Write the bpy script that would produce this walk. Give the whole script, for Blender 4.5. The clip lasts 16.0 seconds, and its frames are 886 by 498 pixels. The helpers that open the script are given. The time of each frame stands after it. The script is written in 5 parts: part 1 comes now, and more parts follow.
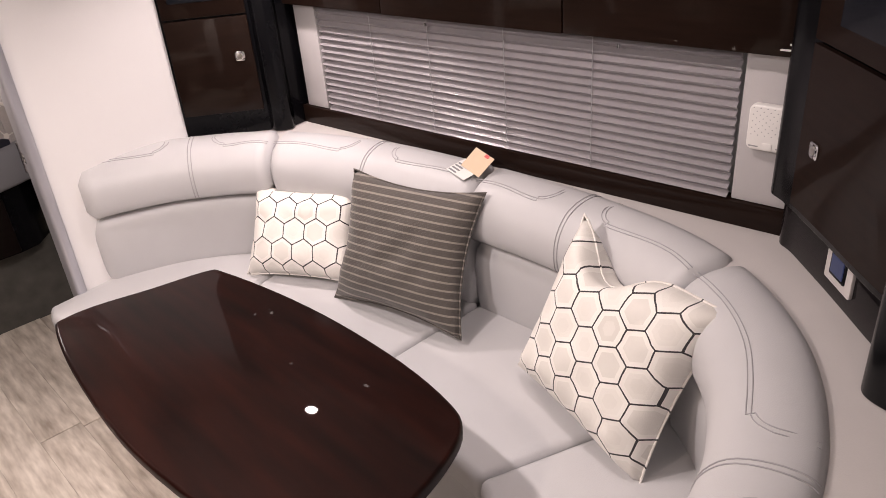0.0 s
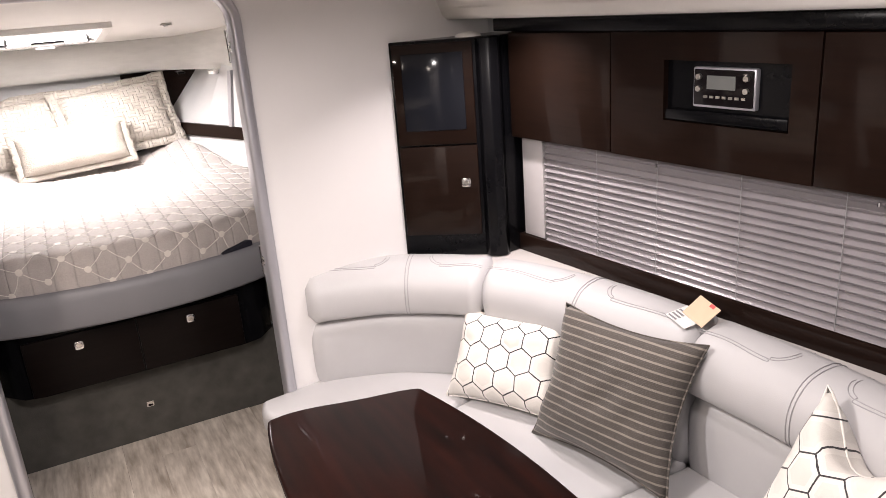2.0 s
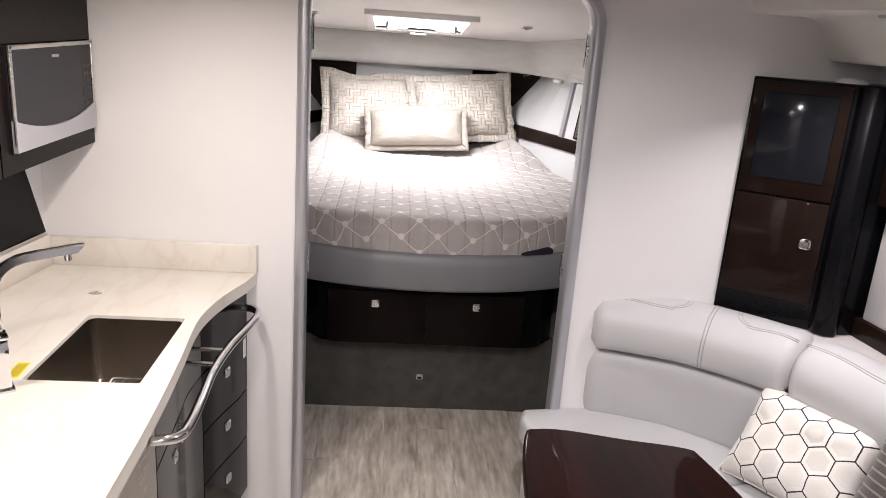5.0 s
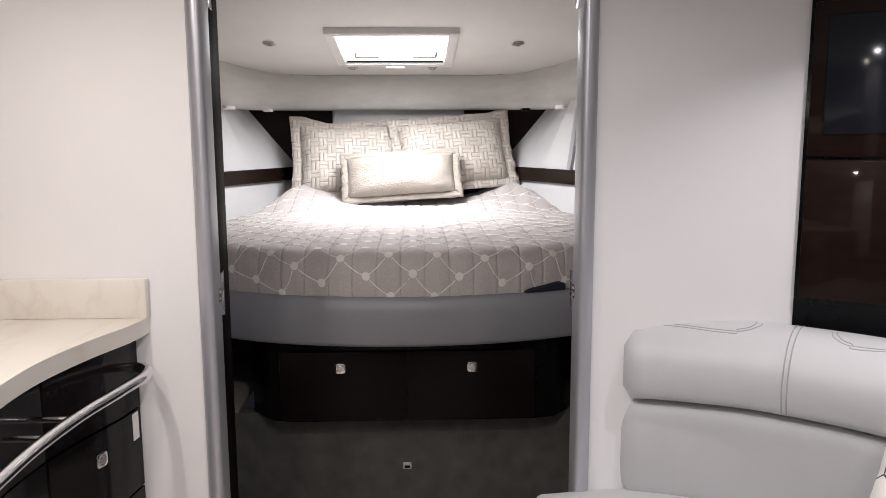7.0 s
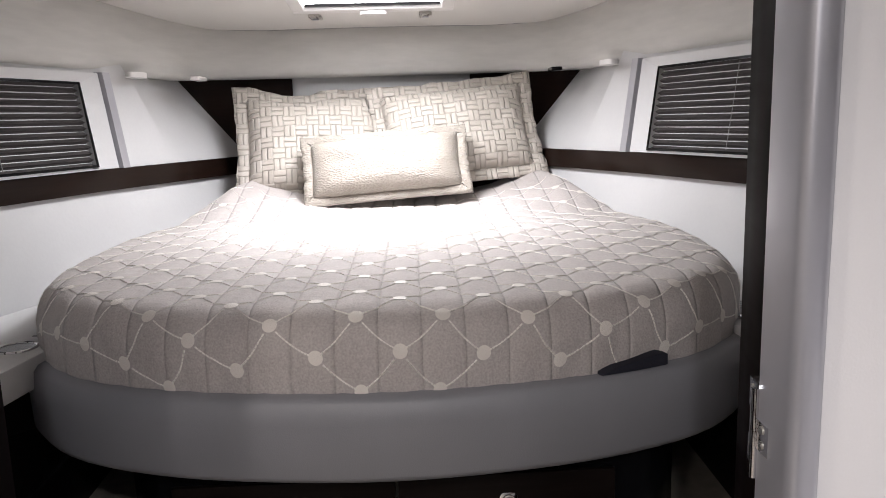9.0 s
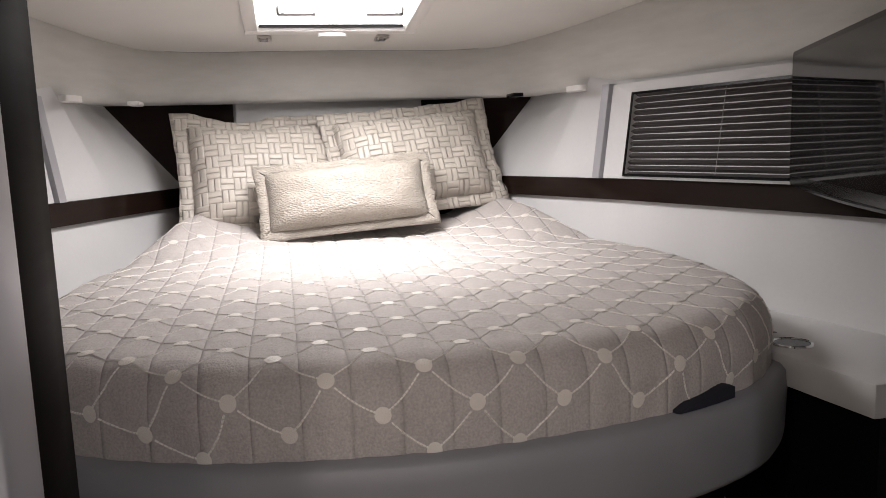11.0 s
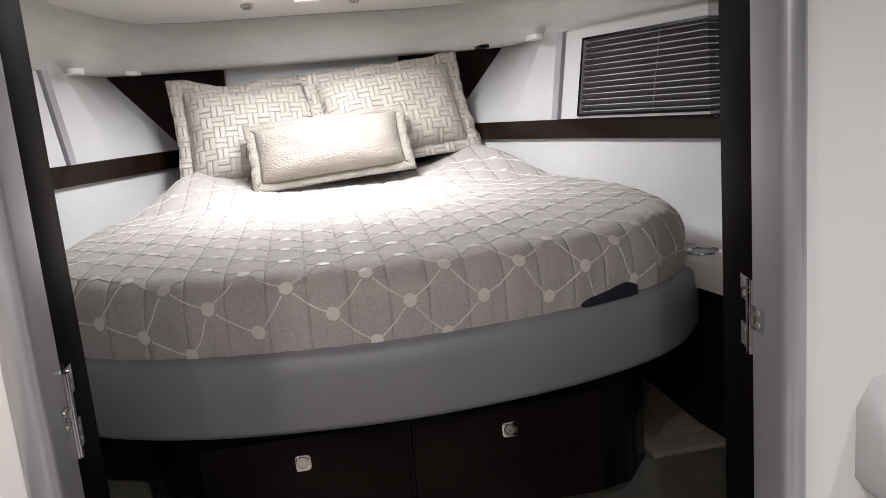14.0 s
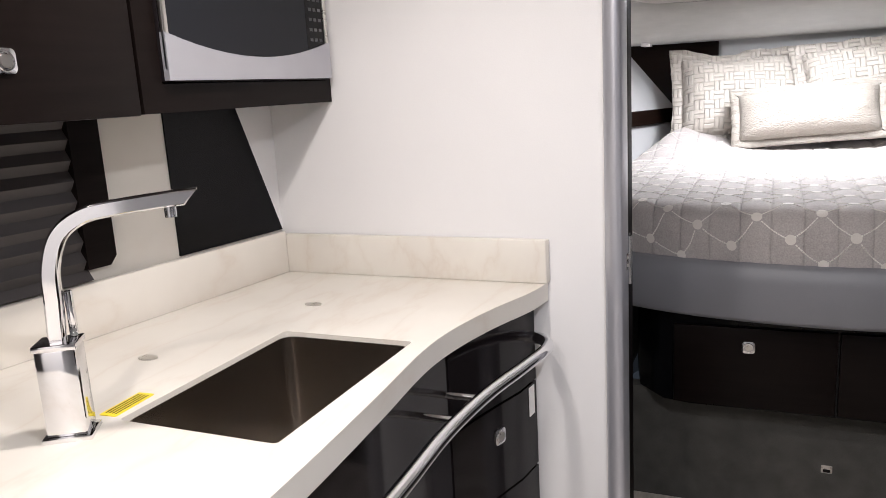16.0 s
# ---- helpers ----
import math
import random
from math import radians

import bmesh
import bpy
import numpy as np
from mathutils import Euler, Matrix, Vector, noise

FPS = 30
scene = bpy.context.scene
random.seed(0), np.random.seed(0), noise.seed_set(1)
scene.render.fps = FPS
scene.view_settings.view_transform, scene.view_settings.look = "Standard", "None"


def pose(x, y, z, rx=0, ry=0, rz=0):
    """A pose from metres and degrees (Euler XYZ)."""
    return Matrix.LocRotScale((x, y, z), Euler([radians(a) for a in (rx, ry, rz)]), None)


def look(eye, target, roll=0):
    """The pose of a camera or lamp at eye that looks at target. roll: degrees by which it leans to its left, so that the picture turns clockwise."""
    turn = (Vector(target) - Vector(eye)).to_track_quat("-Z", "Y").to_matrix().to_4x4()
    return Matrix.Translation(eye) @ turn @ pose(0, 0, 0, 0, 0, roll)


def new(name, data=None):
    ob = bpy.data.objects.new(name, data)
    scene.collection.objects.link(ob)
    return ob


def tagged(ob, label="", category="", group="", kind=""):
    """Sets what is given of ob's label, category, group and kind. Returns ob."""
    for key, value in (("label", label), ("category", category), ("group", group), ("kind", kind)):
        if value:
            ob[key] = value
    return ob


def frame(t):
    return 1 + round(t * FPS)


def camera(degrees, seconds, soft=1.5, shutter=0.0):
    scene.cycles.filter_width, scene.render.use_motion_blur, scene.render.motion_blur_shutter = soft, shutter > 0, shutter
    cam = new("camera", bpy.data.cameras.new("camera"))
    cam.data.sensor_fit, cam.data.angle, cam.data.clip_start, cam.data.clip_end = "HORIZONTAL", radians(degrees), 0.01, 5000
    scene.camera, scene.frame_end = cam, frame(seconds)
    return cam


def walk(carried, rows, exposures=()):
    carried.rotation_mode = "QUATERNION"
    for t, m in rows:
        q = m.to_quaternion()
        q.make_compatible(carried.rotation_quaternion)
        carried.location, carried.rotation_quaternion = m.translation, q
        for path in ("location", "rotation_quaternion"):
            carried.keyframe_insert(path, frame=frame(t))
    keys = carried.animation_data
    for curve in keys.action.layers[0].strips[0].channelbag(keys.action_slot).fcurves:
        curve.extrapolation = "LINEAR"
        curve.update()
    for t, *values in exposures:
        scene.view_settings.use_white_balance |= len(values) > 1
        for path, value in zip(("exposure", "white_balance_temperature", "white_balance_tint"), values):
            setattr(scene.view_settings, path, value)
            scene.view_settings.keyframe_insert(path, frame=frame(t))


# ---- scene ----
cam = camera(60.4, 16.0, soft=0.5)
PATH = [
    (0, (0.454, 0.15, 1.835), (-0.862, 1.311, 0.875), -4.9),
    (0.5, (0.456, 0.167, 1.851), (-0.926, 1.234, 0.876), -7.9),
    (1, (0.448, 0.17, 1.858), (-0.975, 1.218, 0.921), -8.2),
    (1.5, (0.409, 0.151, 1.851), (-1.113, 1.173, 1.052), -7.2),
    (2, (0.366, 0.127, 1.863), (-1.325, 0.984, 1.225), -4.4),
    (2.5, (0.338, 0.077, 1.846), (-1.49, 0.652, 1.274), -2.0),
    (3, (0.325, 0.064, 1.822), (-1.575, 0.296, 1.242), 0.0),
    (3.5, (0.318, 0.061, 1.813), (-1.585, 0.05, 1.197), 1.5),
    (4, (0.322, 0.051, 1.81), (-1.583, 0.053, 1.2), 1.5),
    (4.5, (0.313, 0.074, 1.816), (-1.596, 0.158, 1.224), 2.0),
    (5, (0.266, 0.098, 1.791), (-1.647, 0.251, 1.228), 4.1),
    (5.2, (0.222, 0.113, 1.732), (-1.713, 0.273, 1.253), 4.3),
    (7.3, (-0.581, 0.342, 1.345), (-2.559, 0.415, 1.058), -0.3),
    (7.5, (-0.724, 0.316, 1.338), (-2.696, 0.423, 1.022), -0.5),
    (8, (-1.01, 0.277, 1.342), (-2.969, 0.501, 1.011), -1.2),
    (8.5, (-1.295, 0.316, 1.314), (-3.259, 0.508, 0.991), -1.8),
    (9, (-1.53, 0.355, 1.339), (-3.499, 0.431, 0.999), -1.7),
    (9.2, (-1.62, 0.352, 1.332), (-3.586, 0.444, 0.977), -1.6),
    (11.3, (-1.726, 0.015, 1.343), (-3.659, 0.444, 1.061), -1.8),
    (11.5, (-1.744, 0.018, 1.341), (-3.674, 0.452, 1.046), -1.6),
    (12, (-1.775, 0.034, 1.344), (-3.707, 0.445, 1.033), -2.2),
    (12.5, (-1.78, 0.056, 1.337), (-3.715, 0.448, 1.02), -2.5),
    (13, (-1.67, 0.122, 1.333), (-3.61, 0.505, 1.034), -4.6),
    (13.5, (-1.513, 0.177, 1.32), (-3.451, 0.563, 1.011), -5.5),
    (14, (-1.398, 0.142, 1.304), (-3.333, 0.478, 0.926), -5.0),
    (14.5, (-1.193, 0.074, 1.334), (-3.126, 0.321, 0.882), -3.9),
    (15, (-1.055, 0.098, 1.349), (-3.004, -0.012, 0.915), -4.7),
    (15.2, (-0.983, 0.112, 1.338), (-2.915, -0.217, 0.94), -4.6),
    (15.5, (-0.877, 0.129, 1.351), (-2.742, -0.462, 0.933), -4.4),
    (16, (-0.678, 0.108, 1.357), (-2.473, -0.674, 0.949), -3.3),
]
EXPOSURES = [(0.0, 0.36, 6850, 20), (1.0, 0.55, 6700, 18), (2.0, 0.58, 6600, 15), (2.5, 0.44, 6500, 14), (3.5, 0.20, 6450, 13), (5.2, 0.15, 6250, 13), (7.3, -0.05, 6150, 11), (8.5, 0.05, 6100, 11), (9.2, -0.02, 6150, 11),
             (11.3, -0.42, 6450, 12), (12.5, -0.40, 6450, 12), (13.5, -0.30, 6250, 10), (14.5, 0.0, 6050, 9), (15.5, 0.17, 5950, 10), (16.0, 0.15, 5950, 10)]
walk(cam, [(t, look(eye, target, roll)) for t, eye, target, roll in PATH], EXPOSURES)

# ---- world and lamps ----
world = bpy.data.worlds.new("world")
scene.world = world
world.use_nodes = True
world.node_tree.nodes["Background"].inputs[0].default_value = (0.75, 0.85, 1.0, 1)
world.node_tree.nodes["Background"].inputs[1].default_value = 0.03


def lamp(name, at, target, watts, size, colour=(1, 0.93, 0.85), kind="AREA", spread=170):
    data = bpy.data.lights.new(name, kind)
    data.energy, data.color = watts, colour
    if kind == "AREA":
        data.shape, data.size, data.spread = "DISK", size, radians(spread)
    ob = new(name, data)
    ob.matrix_world = look(at, target)
    return ob


B = -2.30          # aft face of the bulkhead
YC = 0.240         # centre line of the forward cabin
GALLEY, WARM, COOL = (1.0, 0.885, 0.775), (1.0, 0.918, 0.885), (1.0, 0.955, 0.925)
# the last, aft one is unseen, added to brighten the galley end post
SALON_LIGHTS = [(-1.80, 1.440, 4.5), (-0.62, 1.28, 4.6), (-1.55, -0.45, 9.0), (-0.55, -0.35, 10.5), (-1.05, 0.40, 15.0), (0.62, -0.03, 3.5)]
SALON_Z = 1.96
for lx, ly, watts in SALON_LIGHTS:
    lamp("salon_lamp", (lx, ly, (1.898 if ly > 1.3 else SALON_Z) - 0.03), (lx, ly, 0), watts, 0.07, GALLEY if ly < -0.2 else WARM if ly > 1 else COOL, spread=118 if ly > 1.3 else 172)
CABIN_LIGHTS = [(-4.66, 0.0), (-4.66, 0.433), (-4.12, -0.35), (-4.12, 0.83)]


def roof_z(x):
    return 1.730 + 0.12 * min(max(x + 4.80, -0.3), 1.7)


lamp("hatch_daylight", (-4.05, 0.235, 1.772), (-3.98, 0.25, 0.6), 17.5, 0.48, COOL, spread=152)


# ---- materials ----
def mat(name, colour, rough=0.5, metal=0.0, vary=0.12, scale=6.0, bump=0.0, bump_scale=60.0, coat=0.0, stretch=(1, 1, 1), spec=0.5):
    """A surface with a slow stain and a fine grain."""
    m = bpy.data.materials.new(name)
    m.use_nodes = True
    nt = m.node_tree
    b = nt.nodes["Principled BSDF"]
    b.inputs["Roughness"].default_value, b.inputs["Metallic"].default_value = rough, metal
    b.inputs["Coat Weight"].default_value, b.inputs["Coat Roughness"].default_value = coat, 0.04
    b.inputs["Specular IOR Level"].default_value = spec
    tc = nt.nodes.new("ShaderNodeTexCoord")
    mp = nt.nodes.new("ShaderNodeMapping")
    mp.inputs["Scale"].default_value = stretch
    nt.links.new(tc.outputs["Object"], mp.inputs[0])
    n1 = nt.nodes.new("ShaderNodeTexNoise")
    n1.inputs["Scale"].default_value, n1.inputs["Detail"].default_value = scale, 4
    n2 = nt.nodes.new("ShaderNodeTexNoise")
    n2.inputs["Scale"].default_value, n2.inputs["Detail"].default_value = bump_scale, 3
    for n in (n1, n2):
        nt.links.new(mp.outputs[0], n.inputs["Vector"])
    ad = nt.nodes.new("ShaderNodeMath")
    ad.operation = "MULTIPLY_ADD"
    ad.inputs[1].default_value = 0.35
    nt.links.new(n2.outputs[0], ad.inputs[0])
    nt.links.new(n1.outputs[0], ad.inputs[2])
    ramp = nt.nodes.new("ShaderNodeValToRGB")
    ramp.color_ramp.elements[0].position, ramp.color_ramp.elements[1].position = 0.35, 1.0
    ramp.color_ramp.elements[0].color = (*[c * (1 - vary) for c in colour], 1)
    ramp.color_ramp.elements[1].color = (*[min(1, c * (1 + vary)) for c in colour], 1)
    nt.links.new(ad.outputs[0], ramp.inputs[0])
    nt.links.new(ramp.outputs[0], b.inputs["Base Color"])
    rr = nt.nodes.new("ShaderNodeMapRange")
    rr.inputs[3].default_value, rr.inputs[4].default_value = max(0, rough - 0.05), min(1, rough + 0.06)
    nt.links.new(n1.outputs[0], rr.inputs[0])
    nt.links.new(rr.outputs[0], b.inputs["Roughness"])
    if bump:
        bp = nt.nodes.new("ShaderNodeBump")
        bp.inputs["Strength"].default_value, bp.inputs["Distance"].default_value = bump, 0.002
        nt.links.new(n2.outputs[0], bp.inputs["Height"])
        nt.links.new(bp.outputs[0], b.inputs["Normal"])
    return m


def glow(name, colour, strength, base=0.8):
    m = bpy.data.materials.new(name)
    m.use_nodes = True
    b = m.node_tree.nodes["Principled BSDF"]
    b.inputs["Base Color"].default_value = (base, base, base, 1)
    b.inputs["Emission Color"].default_value = (*colour, 1)
    b.inputs["Emission Strength"].default_value = strength
    return m


def node_tools(m):
    """Short hands for chains of math nodes in a material."""
    nt = m.node_tree

    def put(socket, v):
        if isinstance(v, (int, float)):
            socket.default_value = v
        elif isinstance(v, tuple):
            socket.default_value = v
        else:
            nt.links.new(v, socket)

    def math_(op, a, b=0.0, c=0.0):
        n = nt.nodes.new("ShaderNodeMath")
        n.operation = op
        for k, v in enumerate((a, b, c)):
            put(n.inputs[k], v)
        return n.outputs[0]

    def vec_(op, a, b=(0, 0, 0), out=0):
        n = nt.nodes.new("ShaderNodeVectorMath")
        n.operation = op
        put(n.inputs[0], a)
        put(n.inputs[1], b)
        return n.outputs[out]

    def mix_(f, a, b):
        n = nt.nodes.new("ShaderNodeMix")
        n.data_type = "RGBA"
        put(n.inputs[0], f)
        put(n.inputs[6], a)
        put(n.inputs[7], b)
        return n.outputs[2]

    def bump_(height, strength, distance=0.004):
        n = nt.nodes.new("ShaderNodeBump")
        n.inputs["Strength"].default_value, n.inputs["Distance"].default_value = strength, distance
        put(n.inputs["Height"], height)
        nt.links.new(n.outputs[0], nt.nodes["Principled BSDF"].inputs["Normal"])

    def noise_(vec, scale, detail=3):
        n = nt.nodes.new("ShaderNodeTexNoise")
        n.inputs["Scale"].default_value, n.inputs["Detail"].default_value = scale, detail
        nt.links.new(vec, n.inputs["Vector"])
        return n.outputs[0]

    tc = nt.nodes.new("ShaderNodeTexCoord").outputs["Object"]
    return nt, math_, vec_, mix_, bump_, noise_, tc


def fabric(name):
    m = bpy.data.materials.new(name)
    m.use_nodes = True
    b = m.node_tree.nodes["Principled BSDF"]
    b.inputs["Roughness"].default_value = 0.85
    b.inputs["Sheen Weight"].default_value = 0.15
    return m, b


def hexagon_cloth():
    m, b = fabric("hexagon_cloth")
    nt, math_, vec_, mix_, bump_, noise_, tc = node_tools(m)
    s = 0.086
    p = vec_("MULTIPLY", tc, (1 / s, 1 / s, 0))
    p = vec_("ADD", p, (40.0, 40.0 * 1.7320508, 0.0))
    r, hh = (1.0, 1.7320508, 1.0), (0.5, 0.8660254, 0.0)
    a = vec_("SUBTRACT", vec_("MODULO", p, r), hh)
    q = vec_("SUBTRACT", vec_("MODULO", vec_("SUBTRACT", p, hh), r), hh)
    near = math_("LESS_THAN", vec_("LENGTH", a, out=1), vec_("LENGTH", q, out=1))
    mixv = nt.nodes.new("ShaderNodeMix")
    mixv.data_type = "VECTOR"
    nt.links.new(near, mixv.inputs[0])
    nt.links.new(q, mixv.inputs[4])
    nt.links.new(a, mixv.inputs[5])
    g = mixv.outputs[1]
    ab = vec_("ABSOLUTE", g)
    sx = nt.nodes.new("ShaderNodeSeparateXYZ")
    nt.links.new(ab, sx.inputs[0])
    d = math_("MAXIMUM", sx.outputs[0], vec_("DOT_PRODUCT", ab, (0.5, 0.8660254, 0.0), out=1))
    cell = vec_("SUBTRACT", p, g)
    wn = nt.nodes.new("ShaderNodeTexWhiteNoise")
    nt.links.new(vec_("SNAP", cell, (0.25, 0.25, 0.25)), wn.inputs[0])
    rnd = wn.outputs[0]
    weave = noise_(tc, 300, 2)
    inner = math_("LESS_THAN", d, 0.345)
    core = math_("LESS_THAN", d, 0.20)
    tone = math_("MULTIPLY", math_("POWER", rnd, 2.2), 0.75)
    base = mix_(math_("MULTIPLY", weave, 0.35), (0.78, 0.75, 0.71, 1), (0.66, 0.63, 0.59, 1))
    c1 = mix_(math_("MULTIPLY", inner, math_("MULTIPLY_ADD", tone, 0.7, 0.12)), base, (0.50, 0.47, 0.43, 1))
    c2 = mix_(math_("MULTIPLY", core, math_("MULTIPLY_ADD", tone, 0.4, 0.45)), c1, (0.66, 0.63, 0.59, 1))
    edge = math_("GREATER_THAN", d, 0.476)
    nt.links.new(mix_(edge, c2, (0.035, 0.032, 0.035, 1)), b.inputs["Base Color"])
    bump_(math_("MULTIPLY_ADD", edge, 0.6, weave), 0.35, 0.0015)
    return m


def striped_cloth():
    m, b = fabric("striped_cloth")
    nt, math_, vec_, mix_, bump_, noise_, tc = node_tools(m)
    sx = nt.nodes.new("ShaderNodeSeparateXYZ")
    nt.links.new(tc, sx.inputs[0])
    f = math_("FRACT", math_("MULTIPLY", sx.outputs[1], 1 / 0.025))
    line = math_("LESS_THAN", math_("ABSOLUTE", math_("SUBTRACT", f, 0.5)), 0.12)
    f2 = math_("FRACT", math_("MULTIPLY", sx.outputs[1], 1 / 0.0045))
    stitch = math_("FRACT", math_("MULTIPLY", sx.outputs[0], 1 / 0.009))
    weave = noise_(tc, 260, 2)
    dark = mix_(weave, (0.052, 0.044, 0.038, 1), (0.108, 0.094, 0.084, 1))
    nt.links.new(mix_(math_("MULTIPLY", line, math_("MULTIPLY_ADD", weave, 0.5, 0.45)), dark, (0.34, 0.30, 0.26, 1)), b.inputs["Base Color"])
    bump_(math_("ADD", math_("MULTIPLY", line, 0.7), math_("ADD", math_("MULTIPLY", f2, 0.4), math_("MULTIPLY", stitch, 0.3))), 0.9, 0.003)
    return m


def basket_cloth():
    """Quilted satin in an interlocking basket pattern."""
    m, b = fabric("basket_cloth")
    b.inputs["Roughness"].default_value = 0.45
    nt, math_, vec_, mix_, bump_, noise_, tc = node_tools(m)
    s = 0.046
    p = vec_("MULTIPLY", tc, (1 / s, 1 / s, 0))
    sx = nt.nodes.new("ShaderNodeSeparateXYZ")
    nt.links.new(p, sx.inputs[0])
    x, y = sx.outputs[0], sx.outputs[1]
    par = math_("FLOORED_MODULO", math_("ADD", math_("FLOOR", x), math_("FLOOR", y)), 2.0)
    fx, fy = math_("FRACT", x), math_("FRACT", y)

    def ridge(v):
        w = math_("FRACT", math_("MULTIPLY", v, 2.0))
        return math_("POWER", math_("MULTIPLY", math_("ABSOLUTE", math_("SUBTRACT", w, 0.5)), 2.0), 5.0)

    groove = math_("ADD", math_("MULTIPLY", ridge(fx), par), math_("MULTIPLY", ridge(fy), math_("SUBTRACT", 1.0, par)))
    wr = noise_(tc, 18, 4)
    nt.links.new(mix_(wr, (0.46, 0.415, 0.365, 1), (0.60, 0.555, 0.50, 1)), b.inputs["Base Color"])
    bump_(math_("ADD", math_("MULTIPLY", groove, -1.0), math_("MULTIPLY", wr, 1.2)), 0.85, 0.006)
    return m


def crinkle_cloth():
    m, b = fabric("crinkle_cloth")
    b.inputs["Roughness"].default_value = 0.4
    nt, math_, vec_, mix_, bump_, noise_, tc = node_tools(m)
    v = nt.nodes.new("ShaderNodeTexVoronoi")
    v.inputs["Scale"].default_value = 165
    st = vec_("MULTIPLY", tc, (0.55, 1.25, 1.0))
    nt.links.new(st, v.inputs["Vector"])
    wr = noise_(tc, 9, 3)
    nt.links.new(mix_(wr, (0.30, 0.268, 0.228, 1), (0.42, 0.382, 0.335, 1)), b.inputs["Base Color"])
    bump_(math_("ADD", v.outputs["Distance"], wr), 0.9, 0.0032)
    return m


def quilt_cloth():
    m, b = fabric("quilt_cloth")
    nt, math_, vec_, mix_, bump_, noise_, tc = node_tools(m)
    weave = noise_(tc, 240, 3)
    soft = math_("MULTIPLY_ADD", noise_(vec_("MULTIPLY", tc, (1.0, 0.3, 1.0)), 42, 4), 0.35, math_("MULTIPLY", noise_(vec_("MULTIPLY", tc, (1.0, 2.0, 1.0)), 11, 4), 0.75))
    nt.links.new(mix_(math_("MULTIPLY_ADD", weave, 1.3, math_("MULTIPLY_ADD", soft, 0.4, -0.35)), (0.31, 0.277, 0.268, 1), (0.56, 0.52, 0.50, 1)), b.inputs["Base Color"])
    sx = nt.nodes.new("ShaderNodeSeparateXYZ")
    nt.links.new(tc, sx.inputs[0])
    f = math_("FRACT", math_("MULTIPLY", math_("SUBTRACT", sx.outputs[1], 0.2828), 1 / 0.0815))
    groove = math_("POWER", math_("MULTIPLY", math_("ABSOLUTE", math_("SUBTRACT", f, 0.5)), 2.0), 14.0)
    bump_(math_("ADD", math_("MULTIPLY", groove, -0.75), math_("MULTIPLY_ADD", soft, 1.1, math_("MULTIPLY", weave, 0.16))), 0.58, 0.010)
    return m


def plank_wood():
    """Whitewashed oak planks, each with its own tone."""
    m = bpy.data.materials.new("plank_wood")
    m.use_nodes = True
    b = m.node_tree.nodes["Principled BSDF"]
    b.inputs["Roughness"].default_value = 0.42
    nt, math_, vec_, mix_, bump_, noise_, tc = node_tools(m)
    oi = nt.nodes.new("ShaderNodeObjectInfo")
    ge = nt.nodes.new("ShaderNodeNewGeometry")
    shift = vec_("ADD", ge.outputs["Position"], vec_("MULTIPLY", (7.0, 3.0, 0.0), (1, 1, 1)))
    cx = nt.nodes.new("ShaderNodeCombineXYZ")
    nt.links.new(math_("MULTIPLY", oi.outputs["Random"], 13.0), cx.inputs[0])
    nt.links.new(math_("MULTIPLY", oi.outputs["Random"], 5.0), cx.inputs[1])
    p = vec_("ADD", shift, cx.outputs[0])
    grain = noise_(vec_("MULTIPLY", p, (2.6, 17.0, 1.0)), 3.2, 8)
    blotch = noise_(vec_("MULTIPLY", p, (1.0, 3.2, 1.0)), 5.0, 6)
    ramp = nt.nodes.new("ShaderNodeValToRGB")
    e = ramp.color_ramp.elements
    e[0].position, e[0].color = 0.36, (0.33, 0.28, 0.235, 1)
    e[1].position, e[1].color = 0.66, (0.76, 0.70, 0.63, 1)
    k = math_("MULTIPLY_ADD", grain, 0.42, math_("MULTIPLY_ADD", blotch, 0.54, math_("MULTIPLY", oi.outputs["Random"], 0.05)))
    nt.links.new(k, ramp.inputs[0])
    nt.links.new(ramp.outputs[0], b.inputs["Base Color"])
    bump_(grain, 0.15, 0.001)
    return m


def dark_wood():
    """Dark stained veneer under deep gloss varnish."""
    m = bpy.data.materials.new("dark_gloss_wood")
    m.use_nodes = True
    b = m.node_tree.nodes["Principled BSDF"]
    b.inputs["Roughness"].default_value, b.inputs["Specular IOR Level"].default_value = 0.5, 0.05
    b.inputs["Coat Weight"].default_value, b.inputs["Coat Roughness"].default_value = 0.25, 0.05
    nt, math_, vec_, mix_, bump_, noise_, tc = node_tools(m)
    g = noise_(vec_("MULTIPLY", tc, (1.5, 1.5, 14.0)), 5.0, 5)
    w = noise_(tc, 1.7, 2)
    nt.links.new(mix_(math_("MULTIPLY_ADD", g, 0.8, math_("MULTIPLY", w, 0.3)), (0.005, 0.0025, 0.002, 1), (0.018, 0.009, 0.006, 1)), b.inputs["Base Color"])
    return m


